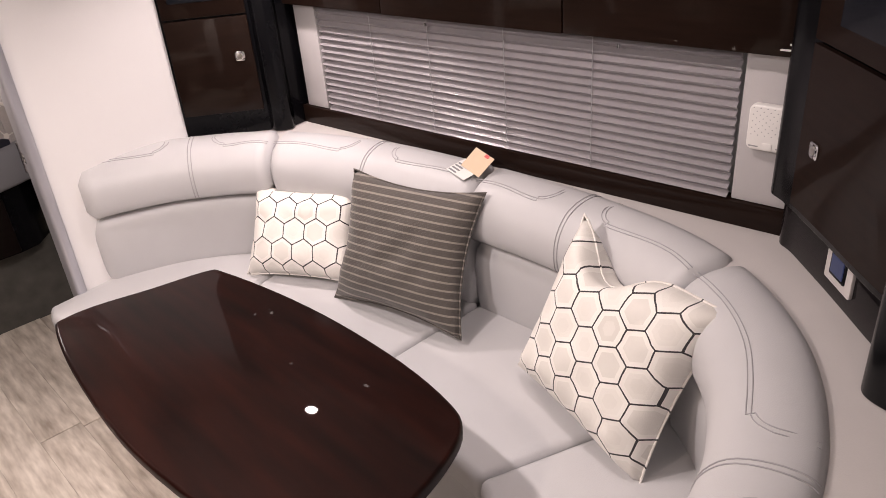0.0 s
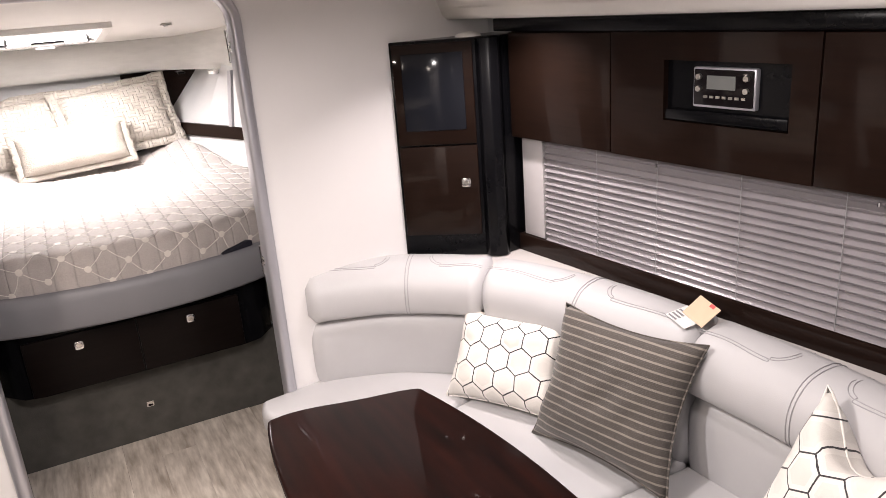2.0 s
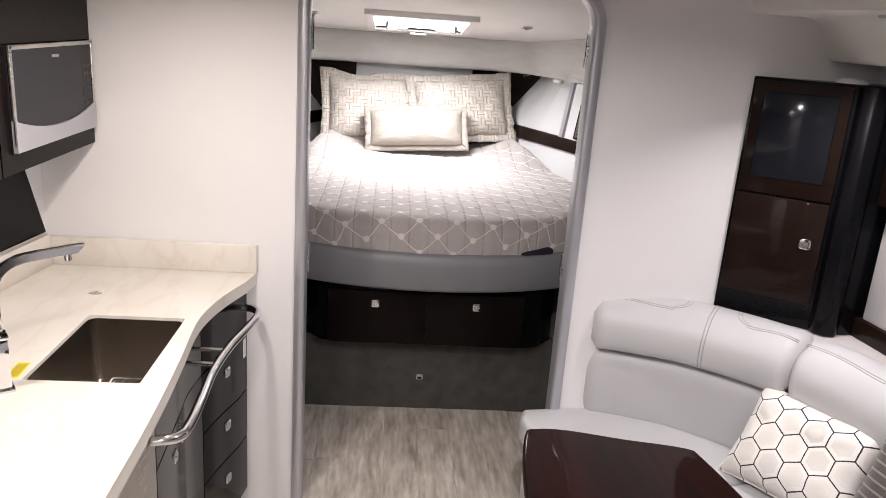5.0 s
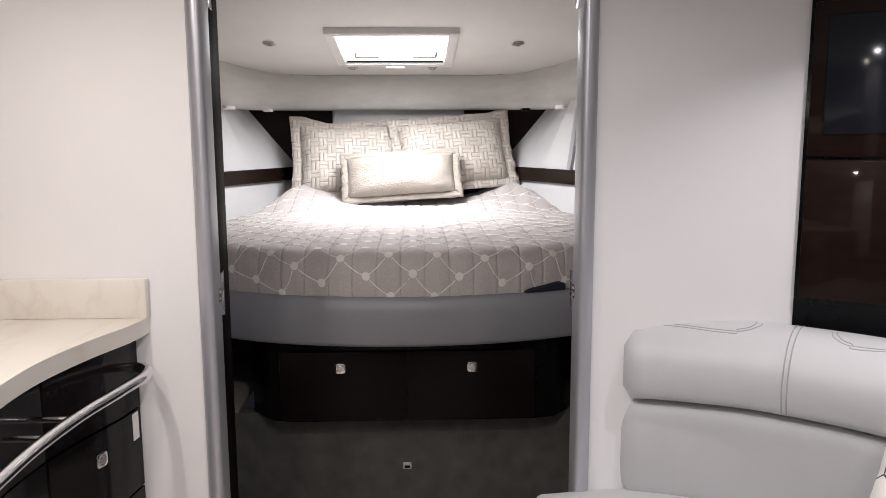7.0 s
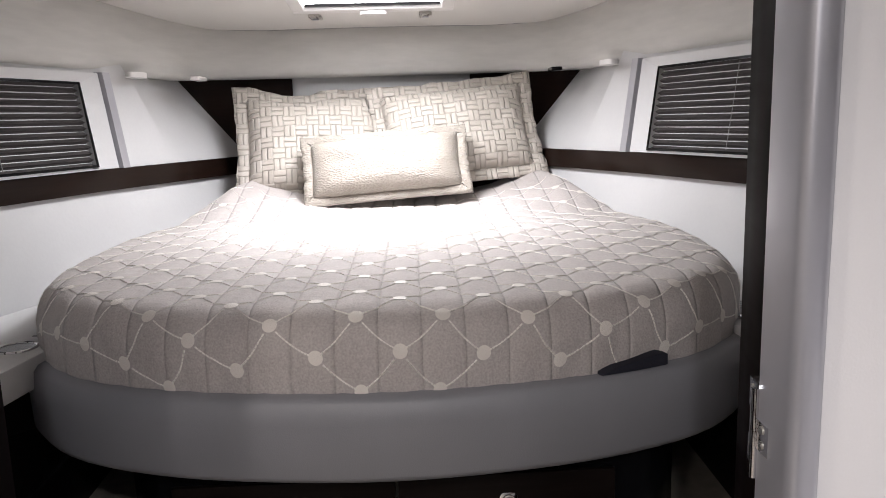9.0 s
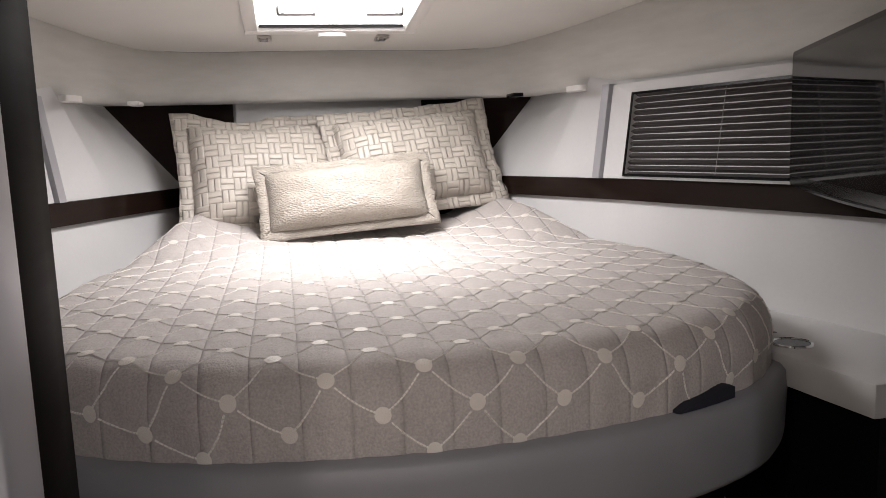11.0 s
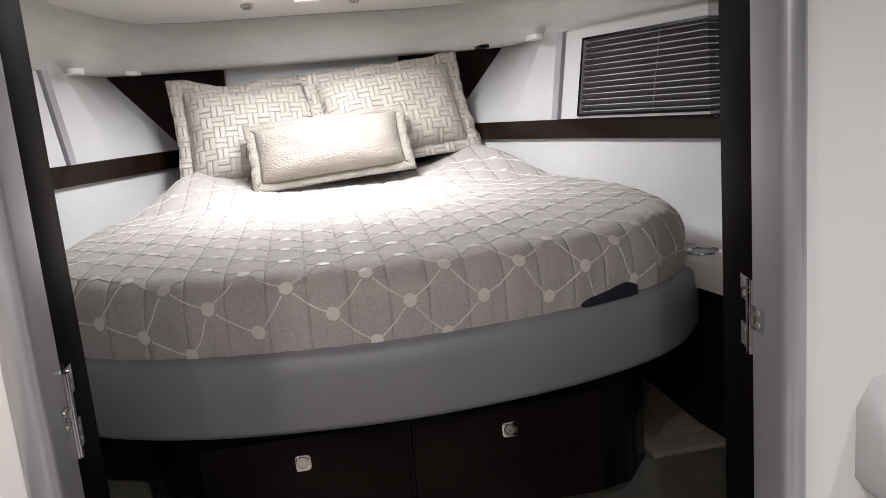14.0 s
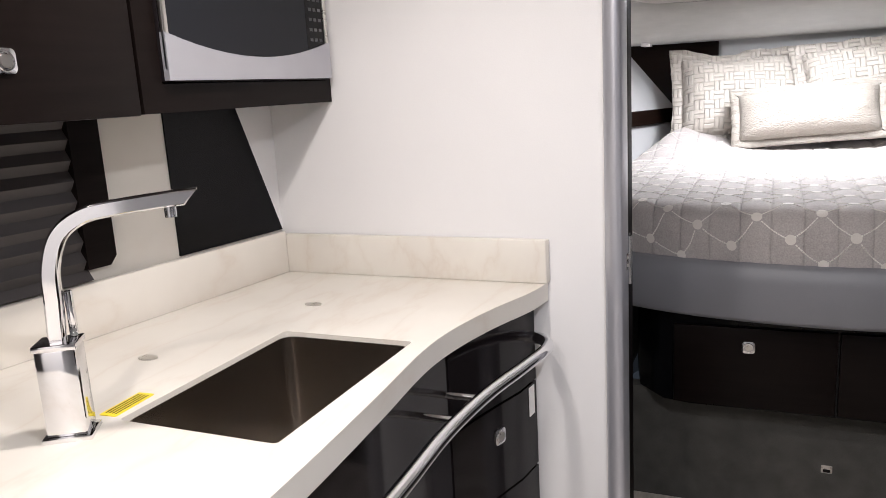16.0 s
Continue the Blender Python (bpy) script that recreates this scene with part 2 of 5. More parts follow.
def table_wood():
    m = bpy.data.materials.new("table_wood")
    m.use_nodes = True
    b = m.node_tree.nodes["Principled BSDF"]
    b.inputs["Roughness"].default_value, b.inputs["Specular IOR Level"].default_value = 0.6, 0.05
    b.inputs["Coat Weight"].default_value, b.inputs["Coat Roughness"].default_value = 0.20, 0.02
    nt, math_, vec_, mix_, bump_, noise_, tc = node_tools(m)
    g = noise_(vec_("MULTIPLY", tc, (1.0, 9.0, 1.0)), 3.0, 7)
    w = noise_(vec_("MULTIPLY", tc, (0.7, 2.0, 1.0)), 3.0, 4)
    k = math_("SMOOTH_MAX", math_("MULTIPLY", math_("SUBTRACT", math_("MULTIPLY_ADD", g, 0.6, math_("MULTIPLY", w, 0.5)), 0.36), 3.0), 0.0, 0.1)
    nt.links.new(mix_(k, (0.003, 0.0009, 0.0007, 1), (0.014, 0.0030, 0.0018, 1)), b.inputs["Base Color"])
    return m


def marble():
    m = bpy.data.materials.new("cream_stone")
    m.use_nodes = True
    b = m.node_tree.nodes["Principled BSDF"]
    b.inputs["Roughness"].default_value = 0.28
    nt, math_, vec_, mix_, bump_, noise_, tc = node_tools(m)
    q = vec_("MULTIPLY", tc, (1.2, 3.5, 2.0))
    a = noise_(q, 2.2, 6)
    v = math_("POWER", math_("SUBTRACT", 1.0, math_("ABSOLUTE", math_("MULTIPLY", math_("SUBTRACT", a, 0.5), 6.0))), 6.0)
    c = noise_(tc, 5.0, 5)
    base = mix_(c, (0.78, 0.745, 0.69, 1), (0.62, 0.575, 0.515, 1))
    nt.links.new(mix_(math_("MULTIPLY", math_("MAXIMUM", v, 0.0), math_("MULTIPLY", c, 0.45)), base, (0.52, 0.42, 0.33, 1)), b.inputs["Base Color"])
    return m


def glass_mat():
    m = bpy.data.materials.new("smoked_glass")
    m.use_nodes = True
    b = m.node_tree.nodes["Principled BSDF"]
    b.inputs["Base Color"].default_value = (0.012, 0.013, 0.017, 1)
    b.inputs["Roughness"].default_value = 0.10
    b.inputs["Specular IOR Level"].default_value = 0.16
    return m


VINYL = mat("grey_vinyl", (0.50, 0.495, 0.505), 0.42, vary=0.05, bump=0.25, bump_scale=420, spec=0.4)
BAND = mat("slate_vinyl", (0.22, 0.22, 0.24), 0.45, vary=0.06, bump=0.2, bump_scale=400)
WALL = mat("bulkhead_vinyl", (0.76, 0.745, 0.748), 0.55, vary=0.03, scale=2.5, bump=0.12, bump_scale=300)
HULL = mat("white_hull_liner", (0.64, 0.64, 0.645), 0.5, vary=0.05, scale=4, bump=0.15, bump_scale=90)
SOFFIT = mat("padded_soffit_vinyl", (0.64, 0.63, 0.605), 0.42, vary=0.08, scale=9, bump=0.2, bump_scale=260, stretch=(1, 1, 5))
CEIL = mat("ceiling_liner", (0.75, 0.73, 0.70), 0.6, vary=0.03, bump=0.1, bump_scale=200)
LEDGE = mat("ledge_vinyl", (0.56, 0.53, 0.52), 0.5, vary=0.04, bump=0.15, bump_scale=300)
TRIMGREY = mat("satin_grey_trim", (0.48, 0.48, 0.52), 0.32, metal=0.55, vary=0.04, bump_scale=30)
WOOD, TABLE, STONE, PLANK = dark_wood(), table_wood(), marble(), plank_wood()
BLACK = mat("black_lacquer", (0.004, 0.004, 0.005), 0.22, vary=0.2, coat=0.0, spec=0.15)
CHARCOAL = mat("charcoal_gloss", (0.010, 0.008, 0.009), 0.07, vary=0.1, coat=0.0, spec=0.14)
ESPRESSO = mat("espresso_laminate", (0.008, 0.0055, 0.005), 0.30, vary=0.3, stretch=(1, 1, 12), spec=0.08)
CHROME = mat("chrome", (0.75, 0.75, 0.77), 0.08, metal=1.0, vary=0.03)
STEEL = mat("brushed_steel", (0.62, 0.60, 0.57), 0.28, metal=1.0, vary=0.02, bump=0.05, bump_scale=60, stretch=(1, 20, 20))
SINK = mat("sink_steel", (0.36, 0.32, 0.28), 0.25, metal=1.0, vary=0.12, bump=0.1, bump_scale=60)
CARPET = mat("charcoal_carpet", (0.072, 0.069, 0.062), 0.95, vary=0.35, scale=14, bump=0.9, bump_scale=320)
BEIGE = mat("beige_carpet", (0.20, 0.18, 0.15), 0.95, vary=0.25, scale=25, bump=0.8, bump_scale=300)
BLIND = mat("pleated_blind_cloth", (0.28, 0.262, 0.277), 0.24, vary=0.06, bump=0.2, bump_scale=350, spec=0.9)
BLIND_DARK = mat("dark_pleated_blind", (0.050, 0.044, 0.044), 0.6, vary=0.08, bump=0.2, bump_scale=350)
WHITE = mat("white_plastic", (0.78, 0.76, 0.74), 0.35, vary=0.03)
IVORY = mat("ivory_embroidery", (0.80, 0.77, 0.72), 0.6, vary=0.12, bump=0.4, bump_scale=500)
SUBFLOOR = mat("brown_subfloor", (0.14, 0.115, 0.095), 0.8)
KEYPRINT = mat("dim_key_print", (0.05, 0.05, 0.055), 0.5)
SEAM = mat("seam_thread", (0.35, 0.345, 0.355), 0.6, vary=0.08)
PANEL = mat("pale_grey_panel_vinyl", (0.46, 0.44, 0.445), 0.5, vary=0.05, bump=0.15, bump_scale=300)
DOTS = mat("satin_dot_embroidery", (0.74, 0.70, 0.65), 0.45, vary=0.12, bump=0.5, bump_scale=600)
PIPING = mat("vinyl_piping", (0.30, 0.30, 0.31), 0.5, vary=0.05)
GLASS = glass_mat()
SCREEN = mat("dark_screen_glass", (0.006, 0.006, 0.007), 0.05, vary=0.05, spec=0.22)
LEAF = mat("dark_door_veneer", (0.006, 0.004, 0.004), 0.45, vary=0.3, stretch=(1, 1, 8), spec=0.01)
HEX, STRIPE, BASKET, CRINKLE, QUILT = hexagon_cloth(), striped_cloth(), basket_cloth(), crinkle_cloth(), quilt_cloth()
NAVY = mat("navy_strap_cloth", (0.012, 0.012, 0.022), 0.8, vary=0.2, bump=0.4, bump_scale=200)
CARD = mat("tan_card", (0.62, 0.47, 0.33), 0.6, vary=0.06)
RED = mat("red_print", (0.55, 0.06, 0.06), 0.5)
YELLOW = mat("yellow_sticker", (0.78, 0.60, 0.03), 0.45, vary=0.05)
INK = mat("black_ink", (0.02, 0.02, 0.02), 0.6)
DAY = glow("hatch_daylight_pane", (1.0, 0.98, 0.96), 4.8)
LED = glow("lit_lens", (1.0, 0.9, 0.78), 9.0)
LCD = glow("grey_display", (0.45, 0.5, 0.42), 0.05, 0.12)
BLUELCD = glow("blue_display", (0.05, 0.10, 0.35), 0.15, 0.03)


# ---- building tools ----
def part(name, bm, material, parent=None, label="", smooth=40):
    me = bpy.data.meshes.new(name)
    bmesh.ops.recalc_face_normals(bm, faces=bm.faces)
    bm.to_mesh(me)
    bm.free()
    me.materials.append(material)
    if smooth:
        me.shade_smooth()
        me.set_sharp_from_angle(angle=radians(smooth))
    ob = new(name, me)
    if parent is not None:
        ob.parent = parent
    if label:
        ob["label"] = label
    return ob


def thing(name, label, category, group="", at=None):
    ob = new(name)
    ob.empty_display_size = 0.05
    if at is not None:
        ob.matrix_world = at if isinstance(at, Matrix) else Matrix.Translation(at)
    return tagged(ob, label, category, group)


def setting(name, bm, material, label, category="wall", smooth=40):
    return tagged(part(name, bm, material, None, "", smooth), label, category, kind="structure")


def soften(bm, width, segments=2, angle=30):
    edges = [e for e in bm.edges if len(e.link_faces) == 2 and e.calc_face_angle(0) > radians(angle)]
    bmesh.ops.bevel(bm, geom=edges, offset=width, segments=segments, affect="EDGES", profile=0.5)
    return bm


def box(x0, x1, y0, y1, z0, z1, r=0.0, bm=None):
    bm2 = bmesh.new()
    bmesh.ops.create_cube(bm2, size=1)
    bmesh.ops.scale(bm2, vec=(x1 - x0, y1 - y0, z1 - z0), verts=bm2.verts)
    bmesh.ops.translate(bm2, vec=((x0 + x1) / 2, (y0 + y1) / 2, (z0 + z1) / 2), verts=bm2.verts)
    if r:
        soften(bm2, r)
    return merge(bm, bm2)


def merge(bm, bm2):
    if bm is None:
        return bm2
    me = bpy.data.meshes.new("tmp")
    bm2.to_mesh(me)
    bm2.free()
    bm.from_mesh(me)
    bpy.data.meshes.remove(me)
    return bm


def prism(points, z0, z1, r=0.0, segments=2):
    """A flat outline raised from z0 to z1."""
    bm = bmesh.new()
    low = [bm.verts.new((x, y, z0)) for x, y in points]
    top = [bm.verts.new((x, y, z1)) for x, y in points]
    n = len(points)
    bm.faces.new(low[::-1])
    bm.faces.new(top)
    for i in range(n):
        bm.faces.new((low[i], low[(i + 1) % n], top[(i + 1) % n], top[i]))
    bmesh.ops.recalc_face_normals(bm, faces=bm.faces)
    if r:
        soften(bm, r, segments)
    return bm


def plate(points, frame_m, depth, r=0.0, segments=2):
    """An outline in the plane of frame_m (local x, y), thick along its local z."""
    bm = prism(points, -depth, 0, r, segments)
    bmesh.ops.transform(bm, matrix=frame_m, verts=bm.verts)
    return bm


def rounded(w, h, r, n=5):
    pts = []
    for cx, cy, a0 in ((w / 2 - r, h / 2 - r, 0), (-w / 2 + r, h / 2 - r, 90), (-w / 2 + r, -h / 2 + r, 180), (w / 2 - r, -h / 2 + r, 270)):
        for k in range(n + 1):
            a = radians(a0 + 90 * k / n)
            pts.append((cx + r * math.cos(a), cy + r * math.sin(a)))
    return pts


def curve(points, steps=8, closed=False):
    """A smooth line through the points (Catmull-Rom)."""
    p = [Vector(q) for q in points]
    n = len(p)
    out = []
    for i in range(n if closed else n - 1):
        g = lambda k: p[k % n] if closed else p[min(max(k, 0), n - 1)]
        a, b, c, d = g(i - 1), g(i), g(i + 1), g(i + 2)
        for s in range(steps):
            t = s / steps
            out.append(0.5 * ((2 * b) + (c - a) * t + (2 * a - 5 * b + 4 * c - d) * t * t + (3 * b - a - 3 * c + d) * t ** 3))
    if not closed:
        out.append(p[-1])
    return out


def tube(points, r, n=10, bm=None, caps=True):
    bm = bm or bmesh.new()
    pts = [Vector(p) for p in points]
    rings = []
    up = Vector((0, 0, 1))
    for i, p in enumerate(pts):
        d = (pts[min(i + 1, len(pts) - 1)] - pts[max(i - 1, 0)]).normalized()
        if abs(d.dot(up)) > 0.95:
            up = Vector((1, 0, 0)) if abs(d.x) < 0.9 else Vector((0, 1, 0))
        a = d.cross(up).normalized()
        b = d.cross(a).normalized()
        up = -b if b.dot(up) < 0 else b
        b = up
        a = d.cross(b).normalized()
        rings.append([bm.verts.new(p + r * (math.cos(2 * math.pi * k / n) * a + math.sin(2 * math.pi * k / n) * b)) for k in range(n)])
    for u, v in zip(rings, rings[1:]):
        for k in range(n):
            bm.faces.new((u[k], u[(k + 1) % n], v[(k + 1) % n], v[k]))
    if caps:
        bm.faces.new(rings[0][::-1])
        bm.faces.new(rings[-1])
    return bm


def loft(rows, closed=False, caps=False):
    """A skin over rows of points; closed joins the row's ends."""
    bm = bmesh.new()
    v = [[bm.verts.new(p) for p in row] for row in rows]
    m = len(rows[0])
    for a, b in zip(v, v[1:]):
        for k in range(m if closed else m - 1):
            bm.faces.new((a[k], a[(k + 1) % m], b[(k + 1) % m], b[k]))
    if caps:
        bm.faces.new(v[0][::-1])
        bm.faces.new(v[-1])
    return bm


def disc(r, h, n=20, m=None, bm=None):
    b2 = bmesh.new()
    bmesh.ops.create_cone(b2, cap_ends=True, segments=n, radius1=r, radius2=r, depth=h)
    if m is not None:
        bmesh.ops.transform(b2, matrix=m, verts=b2.verts)
    return merge(bm, b2)


def facing(at, normal, up=(0, 0, 1)):
    """A frame whose z looks along normal and whose y is nearest to up."""
    z = Vector(normal).normalized()
    x = Vector(up).cross(z).normalized()
    y = z.cross(x)
    return Matrix.Translation(at) @ Matrix((x, y, z)).transposed().to_4x4()


def latch(parent, at, normal):
    """A chrome push latch: square plate, ring and button."""
    f = facing(at, normal)
    p = part("latch_plate", plate(rounded(0.036, 0.036, 0.009), f @ pose(0, 0, 0.004), 0.005, 0.001), CHROME, parent, "chrome push latch")
    part("latch_ring", loft([[f @ Vector(((0.0125 + 0.002 * math.cos(b)) * math.cos(a), (0.0125 + 0.002 * math.cos(b)) * math.sin(a), 0.0045 + 0.002 * math.sin(b))) for b in np.linspace(0, 2 * math.pi, 6, endpoint=False)] for a in np.linspace(0, 2 * math.pi, 19)], closed=True), CHROME, p)
    part("latch_button", disc(0.0095, 0.006, 16, f @ pose(0, 0, 0.004)), STEEL, p)


def downlight(name, at, normal, label, r=0.032, square=False):
    t = thing(name, label, "ceiling light", "recessed ceiling lights", at)
    f = facing((0, 0, 0), normal, (0, 1, 0))
    if square:
        part("bezel", plate(rounded(0.085, 0.05, 0.008), f @ pose(0, 0, 0.006), 0.012, 0.002), STEEL, t, "satin nickel bezel")
    else:
        part("bezel", disc(r * 1.35, 0.012, 28, f), STEEL, t, "satin nickel bezel")
    part("lens", disc(r * 0.72, 0.004, 24, f @ pose(0, 0, 0.009)), TRIMGREY if square else LED, t, "unlit grey lens" if square else "lit frosted lens")
    return t


# ---- floor ----
setting("floor_1", box(-3.09, 1.5, -1.3, 2.2, -0.08, -0.006), SUBFLOOR, "dark sub-floor under the cabin planks", "floor")

# ---- bulkhead with its arched doorway ----
D0, D1, DTOP, DR = -0.184, 0.757, 1.935, 0.12


def arch(y0, y1, top, r, n=8):
    pts = [(y0, 0.0)]
    pts += [(y0 + r - r * math.cos(a), top - r + r * math.sin(a)) for a in np.linspace(0, math.pi / 2, n)]
    pts += [(y1 - r + r * math.sin(a), top - r + r * math.cos(a)) for a in np.linspace(0, math.pi / 2, n)]
    return pts + [(y1, 0.0)]


ring = arch(D0, D1, DTOP, DR)
bulk = [(-1.6, 0.0)] + ring + [(2.05, 0.0), (2.05, 2.1), (-1.6, 2.1)]
fr = Matrix(((0, 0, 1, 0), (1, 0, 0, 0), (0, 1, 0, 0), (0, 0, 0, 1)))
wall = setting("wall_bulkhead", plate(bulk, Matrix.Translation((B, 0, 0)) @ fr, 0.04), WALL, "smooth off-white vinyl bulkhead with an arched doorway")

frame_path = [Vector((0, y, z)) for y, z in arch(D0, D1, DTOP, DR, 10)]


def sweep_yz(path, section, x):
    rows = []
    for i, p in enumerate(path):
        d = (path[min(i + 1, len(path) - 1)] - path[max(i - 1, 0)]).normalized()
        n = Vector((0, -d.z, d.y))
        rows.append([Vector((x + u, p.y + n.y * w, p.z + n.z * w)) for u, w in section])
    return loft(rows, closed=True, caps=True)


sec = [(0.002, 0.030), (0.014, 0.028), (0.021, 0.019), (0.023, 0.003), (0.020, -0.006), (0.010, -0.010), (-0.052, -0.010), (-0.052, 0.030)]
trim = tagged(thing("doorway_trim", "satin silver-grey rounded trim round the cabin doorway", "door frame"), kind="structure")
part("frame", sweep_yz(frame_path, sec, B), TRIMGREY, trim, smooth=60)


def cabin_door(hinge_y, side):
    t = thing("cabin_door", "narrow dark gloss wooden cabin door leaf, folded open", "door", "double cabin doors")
    a = Vector((B - 0.056, hinge_y, 0))
    e = Vector((B - 0.206, hinge_y + side * (0.040 if side > 0 else 0.012), 0))
    d = (e - a).normalized()
    n = Vector((-d.y, d.x, 0))
    n = n if n.y * side > 0 else -n
    for k, name in ((0.0, "leaf"), (0.030, "folded_leaf")):
        p, q = a + n * k, e + n * k
        part(name, prism([(p.x, p.y), (q.x, q.y), (q.x + n.x * 0.026, q.y + n.y * 0.026), (p.x + n.x * 0.026, p.y + n.y * 0.026)], 0.02, 1.90, 0.003), LEAF, t)
    for z in (0.965, 1.74):
        m = Matrix((d, (0, 0, 1), n * -1)).transposed().to_4x4()
        h = part("hinge", plate(rounded(0.040, 0.036, 0.002), Matrix.Translation(a + d * 0.026 - n * 0.001 + Vector((0, 0, z + 0.036))) @ m, -0.003), CHROME, t, "chrome butt hinge")
        part("hinge_plate", plate(rounded(0.040, 0.036, 0.002), Matrix.Translation(a + d * 0.026 - n * 0.001 + Vector((0, 0, z - 0.036))) @ m, -0.003), CHROME, h)
        jy = hinge_y - side * 0.0035
        part("jamb_plate", box(B - 0.056, B - 0.024, jy - 0.0015, jy + 0.0015, z - 0.018, z + 0.018), CHROME, h)
        part("knuckle", tube([(a.x, hinge_y - side * 0.006, z - 0.055), (a.x, hinge_y - side * 0.006, z + 0.055)], 0.0055), CHROME, h)
        for zz in (0.028, 0.045, -0.028, -0.045):
            part("screw", disc(0.005, 0.002, 10, Matrix.Translation(a + d * 0.028 - n * 0.0045 + Vector((0, 0, z + zz))) @ m), STEEL, h)
        for zz in (0.009, -0.009):
            part("screw", disc(0.005, 0.002, 10, Matrix.Translation((B - 0.040, jy - side * 0.002, z + zz)) @ pose(0, 0, 0, 90)), STEEL, h)
    return t


cabin_door(D1 - 0.006, 1)
cabin_door(D0 + 0.006, -1)
setting("floor_guide", disc(0.028, 0.012, 20, Matrix.Translation((B + 0.03, D0 - 0.01, 0.004))), STEEL, "small dark metal floor guide at the door frame", "door stop")

# ---- salon shell ----
setting("ceiling_1", loft([[Vector((x, y + (0.11 * (x - B) if y > 1 else 0), z)) for y, z in ((-1.7, 1.72), (-1.45, 1.80), (-1.2, 1.90), (-0.95, 1.952), (-0.6, 1.961), (1.262, 1.961), (1.266, 1.905), (1.275, 1.898), (1.44, 1.898), (1.475, 1.894), (1.50, 1.880), (1.522, 1.850), (1.537, 1.815), (1.553, 1.778), (1.572, 1.763), (1.72, 1.761))] for x in (B, 1.5)]), CEIL, "smooth off-white coved salon ceiling", "ceiling")
setting("ceiling_3", loft([[Vector((x, y + 0.11 * (x - B), 1.805)) for y in (1.535, 2.2)] for x in (B, 1.5)]), CEIL, "off-white ceiling strip over the lockers", "ceiling")
HX0, HY0, HS = -2.05, 1.73, 0.11      # starboard side line


def hull_y(x):
    return HY0 + HS * (x - HX0)


HD = Vector((1, HS, 0)).normalized()
HN = Vector((HS, -1, 0)).normalized()      # looks inboard


def side_plate(x0, x1, z0, z1, proud, depth, r=0.0):
    """A board on the starboard side, its face proud of the side line."""
    bm = prism([(x0, 0), (x1, 0), (x1, -depth), (x0, -depth)], z0, z1, r)
    m = Matrix(((HD.x, -HN.x, 0, 0), (HD.y, -HN.y, 0, 0), (0, 0, 1, 0), (0, 0, 0, 1)))
    for v in bm.verts:
        s = (v.co.x - HX0) / HD.x
        q = Vector((HX0, HY0, 0)) + HD * s + HN * (proud + v.co.y)
        v.co = Vector((q.x, q.y, v.co.z))
    return bm


setting("wall_starboard", side_plate(-2.4, 1.5, 0.0, 1.80, -0.05, 0.06), HULL, "pale vinyl hull side behind the sofa")
setting("wall_port", box(-2.4, 1.5, -1.36, -1.30, 0, 1.85), WALL, "pale vinyl hull side behind the galley")
# unseen wall, added to shut the salon aft and bounce its light
setting("wall_aft", box(1.5, 1.56, -1.4, 2.3, 0, 2.1), WALL, "plain off-white wall added out of view to close the salon")

sill = setting("window_sill", side_plate(-2.12, -0.16, 0.862, 0.931, 0.012, 0.05, 0.003), WOOD, "dark gloss wooden sill board under the window blind", "window sill")
blind = tagged(thing("window_blind", "grey pleated fabric blind drawn over the long window", "blind"), "", "")
pleats, bz0, bz1 = 16, 0.933, 1.328
rows = []
for i in range(pleats * 2 + 1):
    z = bz0 + (bz1 - bz0) * i / (pleats * 2)
    off = 0.004 if i % 2 == 0 else -0.012
    rows.append([Vector((x, hull_y(x), z)) + HN * off for x in np.linspace(-1.935, -0.395, 12)])
bm = loft(rows)
part("pleated_cloth", bm, BLIND, blind, smooth=0)
for x in (-1.66, -1.40, -1.10, -0.80):
    part("cord", tube([Vector((x, hull_y(x), z)) + HN * 0.006 for z in (0.936, 1.322)], 0.0012, 5), PIPING, blind)
for x in (-1.40, -0.72):
    part("cord_stop", disc(0.004, 0.010, 8, Matrix.Translation(Vector((x, hull_y(x), 1.30)) + HN * 0.010)), CHROME, blind)
pan = thing("window_side_panel", "pale vinyl panel beside the window blind", "wall panel", "window side panels")
part("panel", side_plate(-2.06, -1.945, 0.932, 1.326, 0.0, 0.03, 0.004), PANEL, pan)
pan = thing("window_side_panel", "pale vinyl panel carrying the gas detector", "wall panel", "window side panels")
part("panel", side_plate(-0.385, -0.205, 0.932, 1.326, 0.0, 0.03, 0.004), PANEL, pan)

